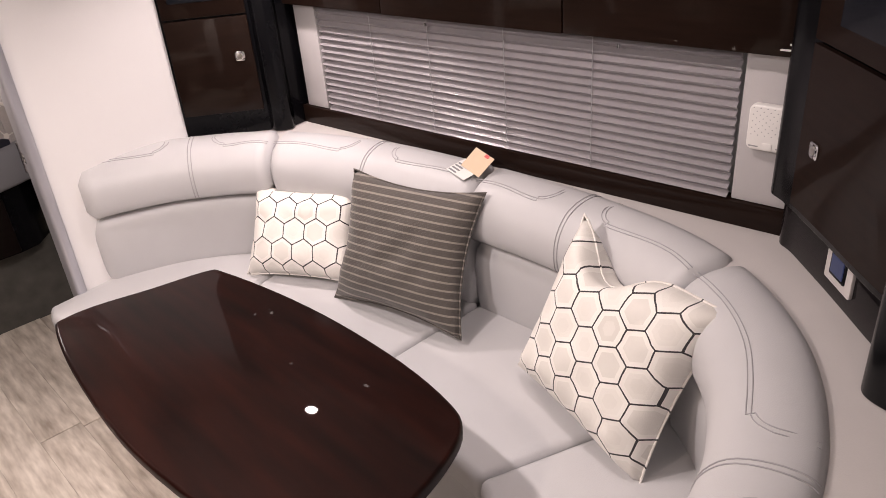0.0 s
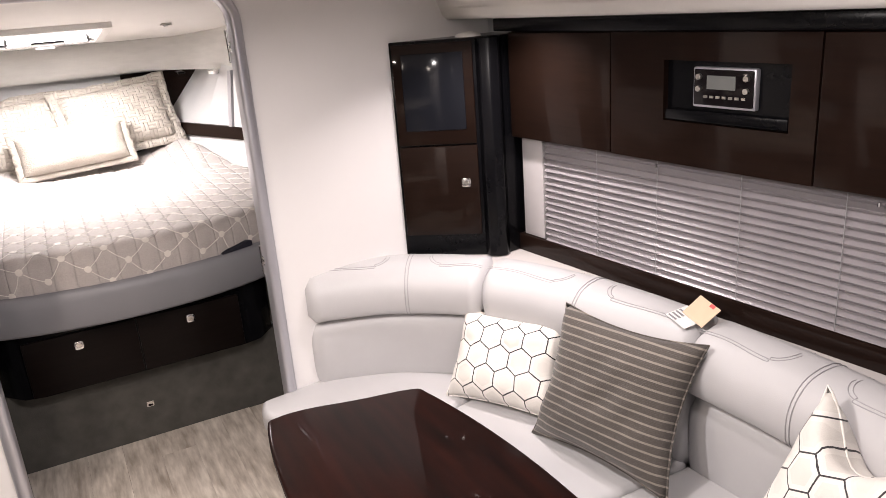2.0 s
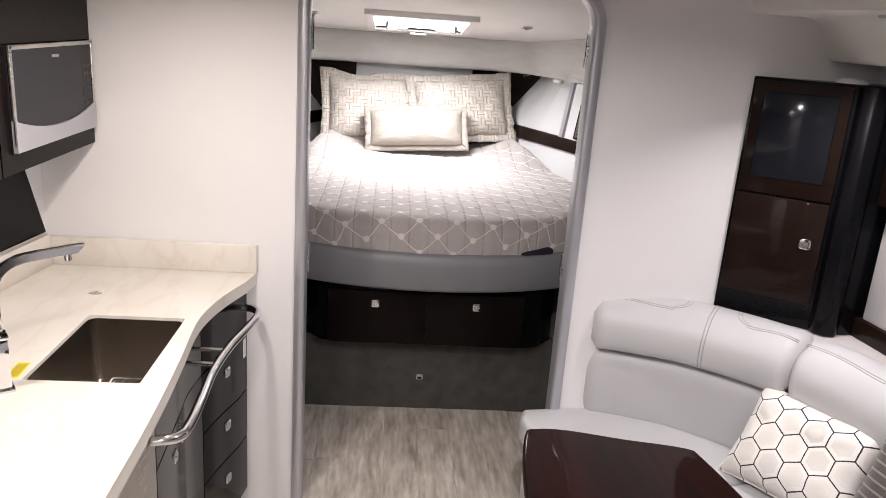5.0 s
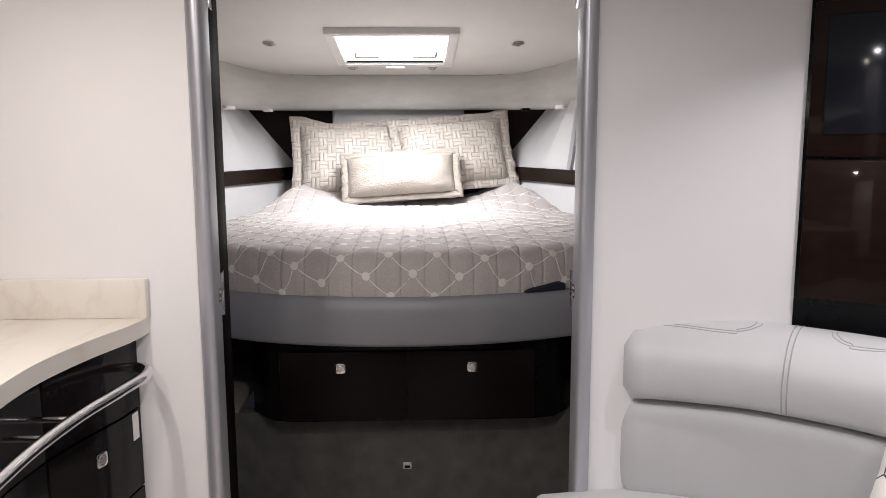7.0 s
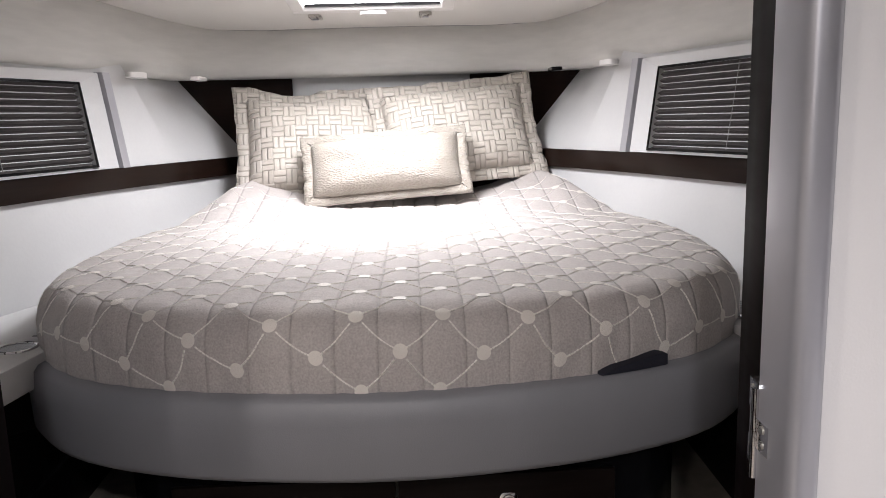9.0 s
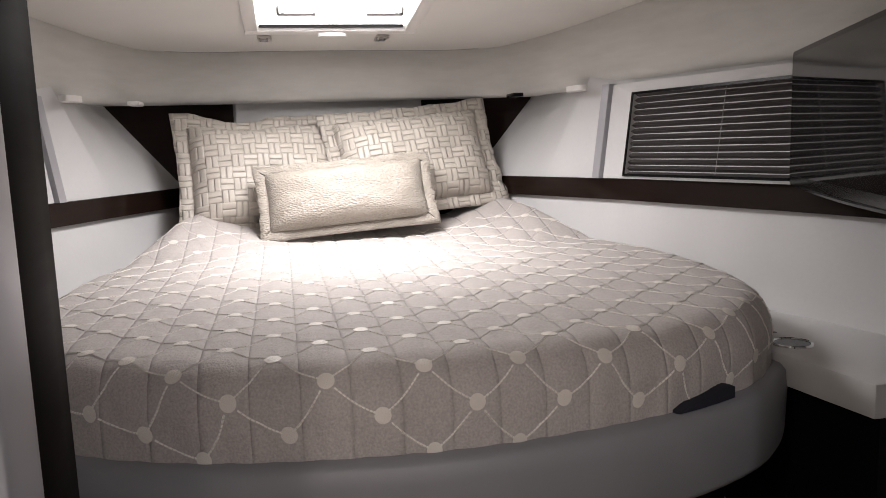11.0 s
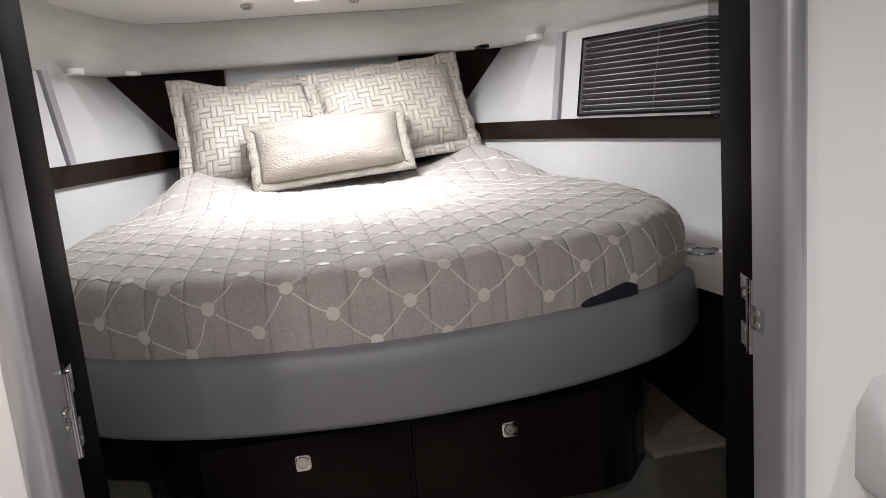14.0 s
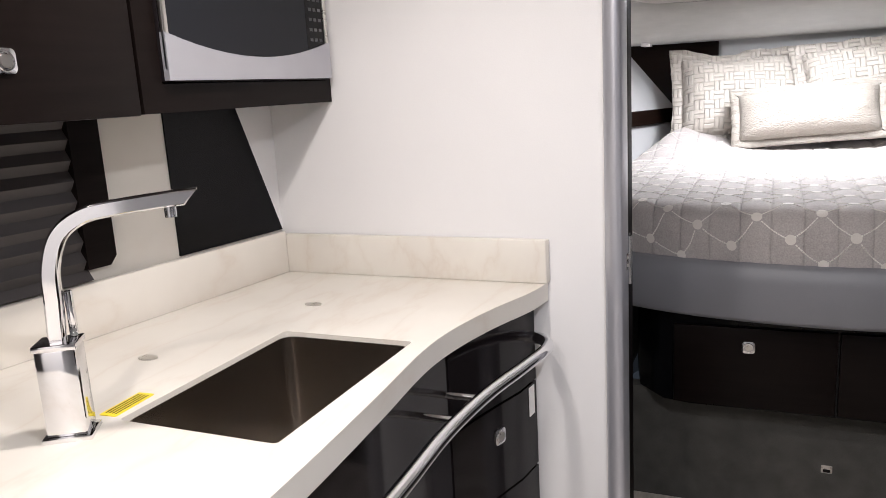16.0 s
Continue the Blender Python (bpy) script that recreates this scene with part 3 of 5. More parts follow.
# ---- overhead lockers, starboard ----
UZ0, UZ1 = 1.328, 1.712
seams = [-2.06, -1.555, -0.87, -0.18]
for i, (a, b) in enumerate(zip(seams, seams[1:])):
    lock = thing("overhead_locker", "dark gloss wooden overhead locker with a recessed radio" if i == 1 else "dark gloss wooden overhead locker above the blind", "cabinet", "starboard overhead lockers")
    part("body", side_plate(a + 0.001, b - 0.001, UZ0 + 0.006, UZ1, 0.028, 0.07), WOOD, lock)
    if i != 1:
        part("door", side_plate(a + 0.002, b - 0.002, UZ0, UZ1 - 0.004, 0.05, 0.02, 0.004), WOOD, lock)
    else:
        r0, r1, q0, q1 = -1.345, -0.945, 1.455, 1.630
        for x0, x1, z0, z1 in ((a + 0.002, r0, UZ0, UZ1 - 0.004), (r1, b - 0.002, UZ0, UZ1 - 0.004), (r0, r1, UZ0, q0), (r0, r1, q1, UZ1 - 0.004)):
            part("door_board", side_plate(x0, x1, z0, z1, 0.05, 0.02), WOOD, lock)
        part("recess_back", side_plate(r0, r1, q0, q1, 0.0295, 0.004), BLACK, lock, "black radio recess")
        part("recess_lip", side_plate(r0 + 0.004, r1 - 0.004, q0 + 0.004, q0 + 0.035, 0.048, 0.018, 0.004), BLACK, lock)
        radio = thing("marine_radio", "grey and black marine radio with a grey display", "radio")
        part("body", side_plate(-1.245, -1.045, 1.502, 1.614, 0.046, 0.022, 0.006), TRIMGREY, radio)
        part("fascia", side_plate(-1.239, -1.051, 1.510, 1.608, 0.0485, 0.004, 0.003), CHARCOAL, radio)
        part("display", side_plate(-1.195, -1.105, 1.555, 1.592, 0.051, 0.003), LCD, radio, "grey lit display")
        for x in (-1.22, -1.07):
            for z in (1.555, 1.588):
                c = Vector((x, hull_y(x), z)) + HN * 0.052
                part("knob", disc(0.008, 0.012, 14, facing(c, HN)), STEEL, radio)
        for k in range(7):
            x = -1.205 + 0.02 * k
            part("button", side_plate(x, x + 0.012, 1.530, 1.537, 0.051, 0.003), STEEL, radio)
setting("cornice", side_plate(-2.12, -0.10, UZ1 + 0.001, UZ1 + 0.046, 0.065, 0.11, 0.004), BLACK, "dark cornice strip over the lockers", "trim")

# ---- forward corner cabinet ----
cc = thing("corner_cabinet", "tall dark gloss wooden corner cabinet standing on the sofa ledge", "cabinet")
ca, cb = Vector((B + 0.004, 1.313, 0)), Vector((-2.065, 1.634, 0))
cd = (cb - ca).normalized()
cn = Vector((cd.y, -cd.x, 0))
part("body", prism([(ca.x, ca.y), (cb.x, cb.y), (cb.x - 0.02, 1.76), (B + 0.004, 1.76)], 0.864, 1.70, 0.003), BLACK, cc)
cl = (cb - ca).length
cm = Matrix(((cd.x, 0, cn.x, 0), (cd.y, 0, cn.y, 0), (0, 1, 0, 0), (0, 0, 0, 1)))


def corner_plate(u0, u1, z0, z1, proud, depth, r):
    m = Matrix.Translation(ca) @ cm
    return plate([(u0, z0), (u1, z0), (u1, z1), (u0, z1)], m @ pose(0, 0, proud), depth, r)


part("upper_door", corner_plate(0.012, cl - 0.085, 1.315, 1.69, 0.016, 0.014, 0.004), WOOD, cc)
part("glass_panel", corner_plate(0.045, cl - 0.12, 1.37, 1.655, 0.0185, 0.004, 0.004), GLASS, cc, "black smoked glass panel")
low = part("lower_door", corner_plate(0.012, cl - 0.085, 0.955, 1.308, 0.016, 0.014, 0.004), WOOD, cc)
latch(low, ca + cd * (cl - 0.135) + cn * 0.017 + Vector((0, 0, 1.165)), cn)
col = [(cl - 0.075, 0.0), (cl - 0.055, 0.028), (cl - 0.02, 0.034), (cl + 0.012, 0.018), (cl + 0.02, -0.02), (cl - 0.07, -0.02)]
part("rounded_corner_post", prism([((ca + cd * u + cn * w).x, (ca + cd * u + cn * w).y) for u, w in col], 0.866, 1.70, 0.004, 2), BLACK, cc, "glossy black rounded post", smooth=80)
dome = thing("ceiling_speaker", "small round white fitting on top of the corner cabinet", "speaker", at=(-2.2, 1.6, 1.70))
bmd = bmesh.new()
bmesh.ops.create_uvsphere(bmd, u_segments=20, v_segments=8, radius=0.05)
bmesh.ops.scale(bmd, vec=(1, 1, 0.35), verts=bmd.verts)
part("shell", bmd, WHITE, dome)

# ---- aft curved cabinet ----
ac = thing("aft_cabinet", "tall dark gloss wooden cabinet with rounded front beside the sofa", "cabinet")
aftline = curve([(-0.275, 1.94), (-0.262, 1.865), (-0.21, 1.825), (-0.06, 1.69), (0.09, 1.55), (0.30, 1.37), (0.50, 1.10)], 6)
back = [(0.9, 1.3), (0.6, 2.05), (-0.275, 2.05)]
part("body", prism([(p.x, p.y) for p in aftline] + back, 1.00, 1.93, 0.004), BLACK, ac, smooth=60)
part("base", prism([(p.x + 0.03, p.y + 0.02) for p in aftline] + back, 0.863, 0.999, 0.003), CHARCOAL, ac, "satin black cabinet foot", smooth=60)


def aft_at(x, out=0.0):
    pts = [p for p in aftline]
    for p, q in zip(pts, pts[1:]):
        if p.x <= x <= q.x:
            t = (x - p.x) / (q.x - p.x)
            d = (q - p).normalized()
            return p.lerp(q, t) + Vector((-abs(d.y), -d.x)).normalized() * out, Vector((d.y, -d.x, 0)).normalized()
    return pts[-1], Vector((-1, -1, 0)).normalized()


def aft_panel(xs, z0, z1, out, depth):
    rows = []
    for x in xs:
        p, n = aft_at(x)
        n = n if n.y < 0 else -n
        a = Vector((p.x, p.y, 0)) + n * out
        b = a - n * depth
        rows.append([(a.x, a.y, z0), (a.x, a.y, z1), (b.x, b.y, z1), (b.x, b.y, z0)])
    return loft(rows, closed=True, caps=True)


dlow = part("lower_door", aft_panel(np.linspace(-0.17, 0.40, 9), 1.03, 1.395, 0.014, 0.012), WOOD, ac)
part("upper_door", aft_panel(np.linspace(-0.17, 0.40, 9), 1.405, 1.90, 0.014, 0.012), WOOD, ac)
part("glass_panel", aft_panel(np.linspace(-0.10, 0.34, 9), 1.45, 1.86, 0.017, 0.004), GLASS, ac, "black smoked glass panel")
p, n = aft_at(-0.115)
latch(dlow, Vector((p.x, p.y, 1.185)) + n * (0.015 if n.y < 0 else -0.015), n if n.y < 0 else -n)
part("end_post", prism([(p.x, p.y) for p in curve([(0.135, 1.50), (0.132, 1.45), (0.150, 1.420), (0.20, 1.405), (0.27, 1.41)], 4)] + [(0.34, 1.50), (0.20, 1.60)], 0.863, 1.93, 0.004), BLACK, ac, "glossy black rounded end post", smooth=60)
p, n = aft_at(-0.045)
n = n if n.y < 0 else -n
sw = thing("switch_display", "small blue display in a silver square frame", "switch panel")
f = facing(Vector((p.x + 0.03, p.y + 0.02, 0.962)) + n * 0.002, n)
part("bezel", plate(rounded(0.112, 0.112, 0.006), f @ pose(0, 0, 0.006), 0.008, 0.001), LEDGE, sw, "pale silver square frame")
part("screen_frame", plate(rounded(0.066, 0.072, 0.005), f @ pose(0, 0, 0.009), 0.004, 0.001), BLACK, sw)
part("screen", plate(rounded(0.050, 0.054, 0.002), f @ pose(0, 0, 0.0115), 0.003), BLUELCD, sw, "dim blue screen")

# ---- gas detector ----
co = thing("gas_detector", "white gas detector with a dotted grille on the side panel", "detector")
f = facing(Vector((-0.303, hull_y(-0.303), 1.145)) + HN * 0.002, HN)
part("case", plate(rounded(0.105, 0.115, 0.016), f @ pose(0, 0, 0.026), 0.026, 0.006, 3), WHITE, co)
for i in range(11):
    for j in range(9):
        if (i + j) % 2 == 0:
            part("hole", disc(0.0014, 0.002, 6, f @ pose(-0.041 + i * 0.0082, -0.018 + j * 0.0085, 0.0254)), PIPING, co)
part("test_button", plate(rounded(0.024, 0.018, 0.004), f @ pose(0, -0.045, 0.0285), 0.004, 0.001), WHITE, co)
for k in (-1, 1):
    part("printed_line", plate(rounded(0.024, 0.003, 0.001), f @ pose(k * 0.033, -0.047, 0.0268), 0.001), PIPING, co)
sig = thing("printed_lettering", "small white lettering and emblem on the dark locker", "lettering")
f = facing(Vector((-0.265, hull_y(-0.265), 1.345)) + HN * 0.0505, HN)
for k, (w, dy) in enumerate(((0.060, 0.0), (0.040, 0.013), (0.034, 0.022))):
    part("printed_bar", plate(rounded(w, 0.0045, 0.001), f @ pose(-w / 2 + 0.03, dy, 0.0012), 0.001), WHITE, sig)
part("emblem", plate([(0, 0), (0.011, 0.014), (0.004, 0.011), (0, 0.006), (-0.004, 0.011), (-0.011, 0.014)], f @ pose(0.02, 0.033, 0.0012), 0.001), WHITE, sig)

# ---- sofa ----
SP = [(-2.290, 0.870), (-2.25, 1.01), (-2.155, 1.21), (-1.93, 1.44), (-1.55, 1.585), (-1.10, 1.645), (-0.70, 1.655), (-0.38, 1.60), (-0.14, 1.43), (0.00, 1.20), (0.06, 0.95), (0.07, 0.72)]
SPATH = curve(SP, 10)
SLEN = [0.0]
for p, q in zip(SPATH, SPATH[1:]):
    SLEN.append(SLEN[-1] + (q - p).length)


def along(s):
    """Place and outward normal of the sofa back's face at arc length s."""
    s = min(max(s, 0), SLEN[-1])
    for i in range(len(SPATH) - 1):
        if SLEN[i + 1] >= s:
            t = (s - SLEN[i]) / (SLEN[i + 1] - SLEN[i])
            d = (SPATH[min(i + 2, len(SPATH) - 1)] - SPATH[max(i - 1, 0)]).normalized()
            return SPATH[i].lerp(SPATH[i + 1], t), Vector((-d.y, d.x))
    return SPATH[-1], Vector((-1, 0))


def s_at(x):
    return min(range(len(SPATH)), key=lambda i: abs(SPATH[i].x - x) + (0 if SPATH[i].y > 1.1 or x < -2 else 9))


def cushion_run(s0, s1, section, ends=0.025):
    """An upholstered length of the sofa back: the section swept along it, with rounded ends."""
    n = max(6, int((s1 - s0) / 0.025))
    rows = []
    cu = sum(u for u, z in section) / len(section)
    cz = sum(z for u, z in section) / len(section)
    for i in range(n + 1):
        s = s0 + (s1 - s0) * i / n
        e = min(s - s0, s1 - s)
        k = 1.0 if e >= ends else 1 - 0.28 * (1 - math.sqrt(max(0, 1 - (1 - e / ends) ** 2)))
        p, o = along(s)
        rows.append([Vector((p.x + o.x * (cu + (u - cu) * k), p.y + o.y * (cu + (u - cu) * k), cz + (z - cz) * k)) for u, z in section])
    return loft(rows, closed=True, caps=True)


def smooth_section(pts, steps=4):
    return [(p.x, p.y) for p in curve(pts, steps, closed=True)]


BOLSTER = smooth_section([(-0.012, 0.694), (-0.034, 0.735), (-0.028, 0.810), (0.016, 0.868), (0.085, 0.889), (0.150, 0.880), (0.172, 0.83), (0.172, 0.70), (0.07, 0.685)])
BACKREST = smooth_section([(0.005, 0.41), (-0.010, 0.50), (-0.010, 0.62), (0.010, 0.672), (0.055, 0.684), (0.14, 0.684), (0.15, 0.55), (0.15, 0.41), (0.08, 0.40)])
inner = [(along(t)[0] + along(t)[1] * 0.10) for t in np.linspace(0, SLEN[-1], 50)]
setting("sofa_ledge", prism([(p.x, p.y) for p in inner] + [(0.62, 0.72), (0.62, 1.5), (0.3, hull_y(0.3) + 0.03), (-1.0, hull_y(-1.0) + 0.03), (-2.1, hull_y(-2.1) + 0.03), (B + 0.002, 1.77)], 0.80, 0.862), LEDGE, "pale vinyl ledge behind the sofa back", "ledge")
sofa = thing("sofa", "curved light grey vinyl dinette sofa with stitched bolsters", "sofa")
S1, S2, S3 = SLEN[s_at(-1.92)], SLEN[s_at(-1.105)], SLEN[s_at(-0.335)]


def s_near(x, y):
    return SLEN[min(range(len(SPATH)), key=lambda i: math.hypot(SPATH[i].x - x, SPATH[i].y - y))]


FRONT = BOLSTER[1:22]      # from the lower front edge over the crown


def on_crown(s, u):
    """A point on the bolster's crown, u behind its face line."""
    p, o = along(s)
    z = float(np.interp(u, [a for a, b in FRONT[7:]], [b for a, b in FRONT[7:]]))
    return Vector((p.x + o.x * u, p.y + o.y * u, z + 0.0006))


def across(s):
    """The line over a bolster at s, just proud of its skin."""
    p, o = along(s)
    return [Vector((p.x + o.x * (0.07 + (u - 0.07) * 1.008), p.y + o.y * (0.07 + (u - 0.07) * 1.008), 0.78 + (z - 0.78) * 1.008)) for u, z in FRONT]


MIDS = [s_near(-2.145, 1.225), s_near(-1.53, 1.585), s_near(-0.735, 1.65), s_near(0.03, 1.10)]
stops = [0.0, S1, S2, S3, SLEN[-1]]
for a, b, mid in zip(stops, stops[1:], MIDS):
    bol = part("bolster", cushion_run(a + 0.002, b - 0.002, BOLSTER), VINYL, sofa, smooth=60)
    part("backrest", cushion_run(a + 0.001, b - 0.001, BACKREST, 0.012), VINYL, sofa, smooth=60)
    # a twin-stitched seam across the middle
    for off in (-0.006, 0.006):
        part("stitched_seam", tube(across(mid + off), 0.0017, 6), SEAM, bol)
    # on the crown a seam runs in from each joint and hooks back before the middle
    for end, way in ((a, 1), (b, -1)):
        run = abs(mid - end) - 0.075
        if run < 0.12:
            continue
        for inset in (0.0, 0.009):
            hook = [on_crown(end + way * (0.012 + (run - 0.06) * t), 0.032 + inset + 0.006 * math.sin(5 * t)) for t in np.linspace(0, 1, 12)]
            hook += [on_crown(end + way * (run - 0.06 + (0.06 - inset) * math.sin(t)), 0.032 + inset + 0.06 * (1 - math.cos(t))) for t in np.linspace(0.2, math.pi / 2, 6)]
            hook.append(on_crown(end + way * (run - inset), 0.150))
            part("crown_seam", tube(curve(hook, 2), 0.0014, 6), SEAM, bol)

seat_front = curve([(-2.288, 0.645), (-2.19, 0.625), (-2.06, 0.69), (-1.84, 0.88), (-1.5, 1.02), (-1.1, 1.085), (-0.70, 1.10), (-0.50, 1.06), (-0.40, 0.92), (-0.38, 0.72)], 6)


def seat_piece(s0, s1, i0, i1):
    backs = []
    for s in np.linspace(s0, s1, 18):
        p, o = along(s)
        backs.append((p.x + o.x * 0.03, p.y + o.y * 0.03))
    fronts = [(p.x, p.y) for p in seat_front[i0:i1 + 1]]
    return prism(fronts + backs[::-1], 0.335, 0.435, 0.028, 4)


fs = [0] + [min(range(len(seat_front)), key=lambda i: abs(seat_front[i].x - x) + (0 if i < 46 else 9)) for x in (-1.72, -1.12, -0.56)] + [len(seat_front) - 1]
bs = [0.0, S1 + 0.06, S2, S3 - 0.04, SLEN[-1]]
for k in range(4):
    part("seat", seat_piece(bs[k] + 0.003, bs[k + 1] - 0.003, fs[k], fs[k + 1]), VINYL, sofa, smooth=60)
part("plinth", prism([(p.x + 0.0, p.y + 0.03) for p in seat_front] + [(along(s)[0].x, along(s)[0].y) for s in np.linspace(SLEN[-1], 0, 40)], 0.0, 0.336, 0.01), VINYL, sofa, smooth=60)

# ---- dinette table ----
table = thing("dinette_table", "glossy dark mahogany dinette table with bowed sides", "table")
tl = [(-1.668, 0.555), (-1.635, 0.520), (-1.41, 0.482), (-1.05, 0.459), (-0.75, 0.482), (-0.50, 0.525), (-0.440, 0.565), (-0.412, 0.68), (-0.420, 0.807), (-0.452, 0.925), (-0.495, 1.0), (-0.57, 1.035), (-0.758, 1.062), (-1.03, 1.066), (-1.29, 1.045), (-1.53, 1.003), (-1.585, 0.970), (-1.625, 0.80), (-1.665, 0.65)]
part("tabletop", prism([(p.x, p.y) for p in curve(tl, 4, closed=True)], 0.662, 0.700, 0.010, 3), TABLE, table, smooth=60)
part("underframe", prism([(p.x * 0.8 - 0.2, p.y * 0.8 + 0.165) for p in curve(tl, 2, closed=True)], 0.637, 0.662), CHARCOAL, table)
part("pedestal", tube([(-1.0, 0.82, 0.02), (-1.0, 0.82, 0.637)], 0.045, 20), STEEL, table)
part("foot", disc(0.14, 0.02, 28, Matrix.Translation((-1.0, 0.82, 0.011))), STEEL, table)


# ---- cushions ----
def cushion(w, h, t, n=26, pinch=0.07, flange=0.0, seed=0, sag=0.0):
    """A stuffed cushion in its own x, y plane: fat middle, drawn-in edges and wrinkled corners."""
    bm = bmesh.new()
    top, bot = {}, {}
    for i in range(n + 1):
        for j in range(n + 1):
            u, v = 2 * i / n - 1, 2 * j / n - 1
            eu, ev = 1 - pinch * (1 - v * v), 1 - pinch * (1 - u * u)
            x, y = u * w / 2 * eu, v * h / 2 * ev
            k = max(0.0, (1 - u ** 4) * (1 - v ** 4)) ** 0.55
            wr = noise.noise(Vector((u * 3 + seed, v * 3, seed))) * 0.13 + noise.noise(Vector((u * 8, v * 8 + seed, 3))) * 0.10 * (abs(u * v) + 0.35)
            z = t / 2 * k * (1 + wr) * (1 - 1.6 * sag * math.exp(-((u + 0.33) / 0.22) ** 2) * max(0, v) ** 2)
            z += 0.010 * abs(u * v) ** 2 * math.sin(9 * (u - v) + seed) * k
            y -= sag * math.exp(-((u + 0.33) / 0.38) ** 2) * max(0, v) ** 3 * h
            top[i, j] = bm.verts.new((x, y, z))
            bot[i, j] = top[i, j] if i in (0, n) or j in (0, n) else bm.verts.new((x, y, -z * 0.8))
    for i in range(n):
        for j in range(n):
            bm.faces.new((top[i, j], top[i + 1, j], top[i + 1, j + 1], top[i, j + 1]))
            q = (bot[i, j], bot[i, j + 1], bot[i + 1, j + 1], bot[i + 1, j])
            bm.faces.new(q)
    return bm


def border(w, h, t, n=26, pinch=0.07, flange=0.0, seed=0, sag=0.0):
    """The edge of a cushion: a wavy flat flange, or a thin sewn welt."""
    keys = [(i, 0) for i in range(n)] + [(n, j) for j in range(n)] + [(i, n) for i in range(n, 0, -1)] + [(0, j) for j in range(n, 0, -1)]
    line, outs = [], []
    for k, (i, j) in enumerate(keys):
        u, v = 2 * i / n - 1, 2 * j / n - 1
        eu, ev = 1 - pinch * (1 - v * v), 1 - pinch * (1 - u * u)
        x, y = u * w / 2 * eu, v * h / 2 * ev - sag * math.exp(-((u + 0.33) / 0.38) ** 2) * max(0, v) ** 3 * h
        line.append(Vector((x, y, 0)))
        d = Vector((u if abs(u) > 0.999 else 0, v if abs(v) > 0.999 else 0, 0))
        outs.append((d, 0.010 * noise.noise(Vector((u * 6 + seed, v * 6, 1.7))) + 0.0022 * math.sin(k * 0.9 + seed)))
    if not flange:
        return tube(line + [line[0]], 0.0035, 6)
    rows = []
    for p, (d, wob) in zip(line + [line[0]], outs + [outs[0]]):
        q = p + d * (flange + wob * 0.4) + Vector((0, 0, wob))
        m = p.lerp(q, 0.5) + Vector((0, 0, 0.004))
        rows.append([p - d * 0.012 + Vector((0, 0, 0.008)), m, q + Vector((0, 0, 0.004)), q - Vector((0, 0, 0.003)), p - d * 0.012 - Vector((0, 0, 0.008))])
    return loft(rows, closed=True)


def pillow(name, label, size, material, m, group, **kw):
    ob = thing(name, label, "pillow", group, m)
    part("cover", cushion(*size, **kw), material, ob, smooth=0).data.shade_smooth()
    part("flange" if kw.get("flange") else "sewn_edge", border(*size, **kw), material if kw.get("flange") or material is HEX else STRIPE, ob, smooth=0).data.shade_smooth()
    return ob


def leaning(foot, toward, lean, spin, h, lift=0.0):
    """A cushion standing on its edge at foot, its face looking along toward (plan degrees), leaning back."""
    return Matrix.Translation(foot) @ pose(0, 0, 0, 0, 0, toward + 90) @ pose(0, 0, 0, 90 - lean) @ pose(0, 0, 0, 0, 0, spin) @ Matrix.Translation((0, h / 2 + lift, 0))


pillow("hexagon_pillow", "small white pillow with a grey hexagon print on the sofa", (0.455, 0.335, 0.15), HEX, leaning((-1.705, 1.351, 0.456), -66, 33, 3.5, 0.31), "sofa pillows", seed=1, pinch=0.09)
pillow("striped_pillow", "dark taupe square pillow with fine light stripes", (0.56, 0.455, 0.16), STRIPE, leaning((-1.237, 1.405, 0.462), -84, 26, 4, 0.43), "sofa pillows", seed=5, pinch=0.13)
pillow("hexagon_pillow", "large white square pillow with a grey hexagon print", (0.50, 0.49, 0.19), HEX, leaning((-0.490, 1.395, 0.463), -101, 23, -7, 0.462), "sofa pillows", seed=9, pinch=0.09, sag=0.21)

tag = thing("sales_tag", "folded tan card tag lying on the sofa bolster", "tag")
f = Matrix.Translation((-1.13, 1.72, 0.915)) @ pose(0, 0, 0, 38, 6, -12)
part("card", plate([(-0.05, -0.035), (0.05, -0.035), (0.05, 0.04), (-0.05, 0.04)], f, 0.0015), CARD, tag)
part("red_mark", plate([(0.008, 0.028), (0.028, 0.028), (0.028, 0.039), (0.008, 0.039)], f @ pose(0, 0, 0.001), 0.0008), RED, tag)
f2 = Matrix.Translation((-1.165, 1.70, 0.893)) @ pose(0, 0, 0, 12, 4, -12)
part("back_card", plate([(-0.05, -0.04), (0.05, -0.04), (0.05, 0.035), (-0.05, 0.035)], f2, 0.0015), WHITE, tag)
for k in range(4):
    part("printed_bar", plate([(-0.045, -0.035 + 0.013 * k), (-0.005, -0.035 + 0.013 * k), (-0.005, -0.029 + 0.013 * k), (-0.045, -0.029 + 0.013 * k)], f2 @ pose(0, 0, 0.001), 0.0008), BAND, tag)

# ---- galley ----
GF = [(B + 0.003, -0.344), (-2.20, -0.358), (-2.07, -0.397), (-1.93, -0.425), (-1.80, -0.431), (-1.60, -0.415), (-1.34, -0.399), (-1.05, -0.390), (-0.6, -0.388), (-0.32, -0.388)]
gfront = curve(GF, 5)
CT = 0.92
SX0, SX1, SY0, SY1 = -1.845, -1.428, -0.742, -0.470


def gal_back(x):
    return -1.035 - 0.13 * (x + 2.33)


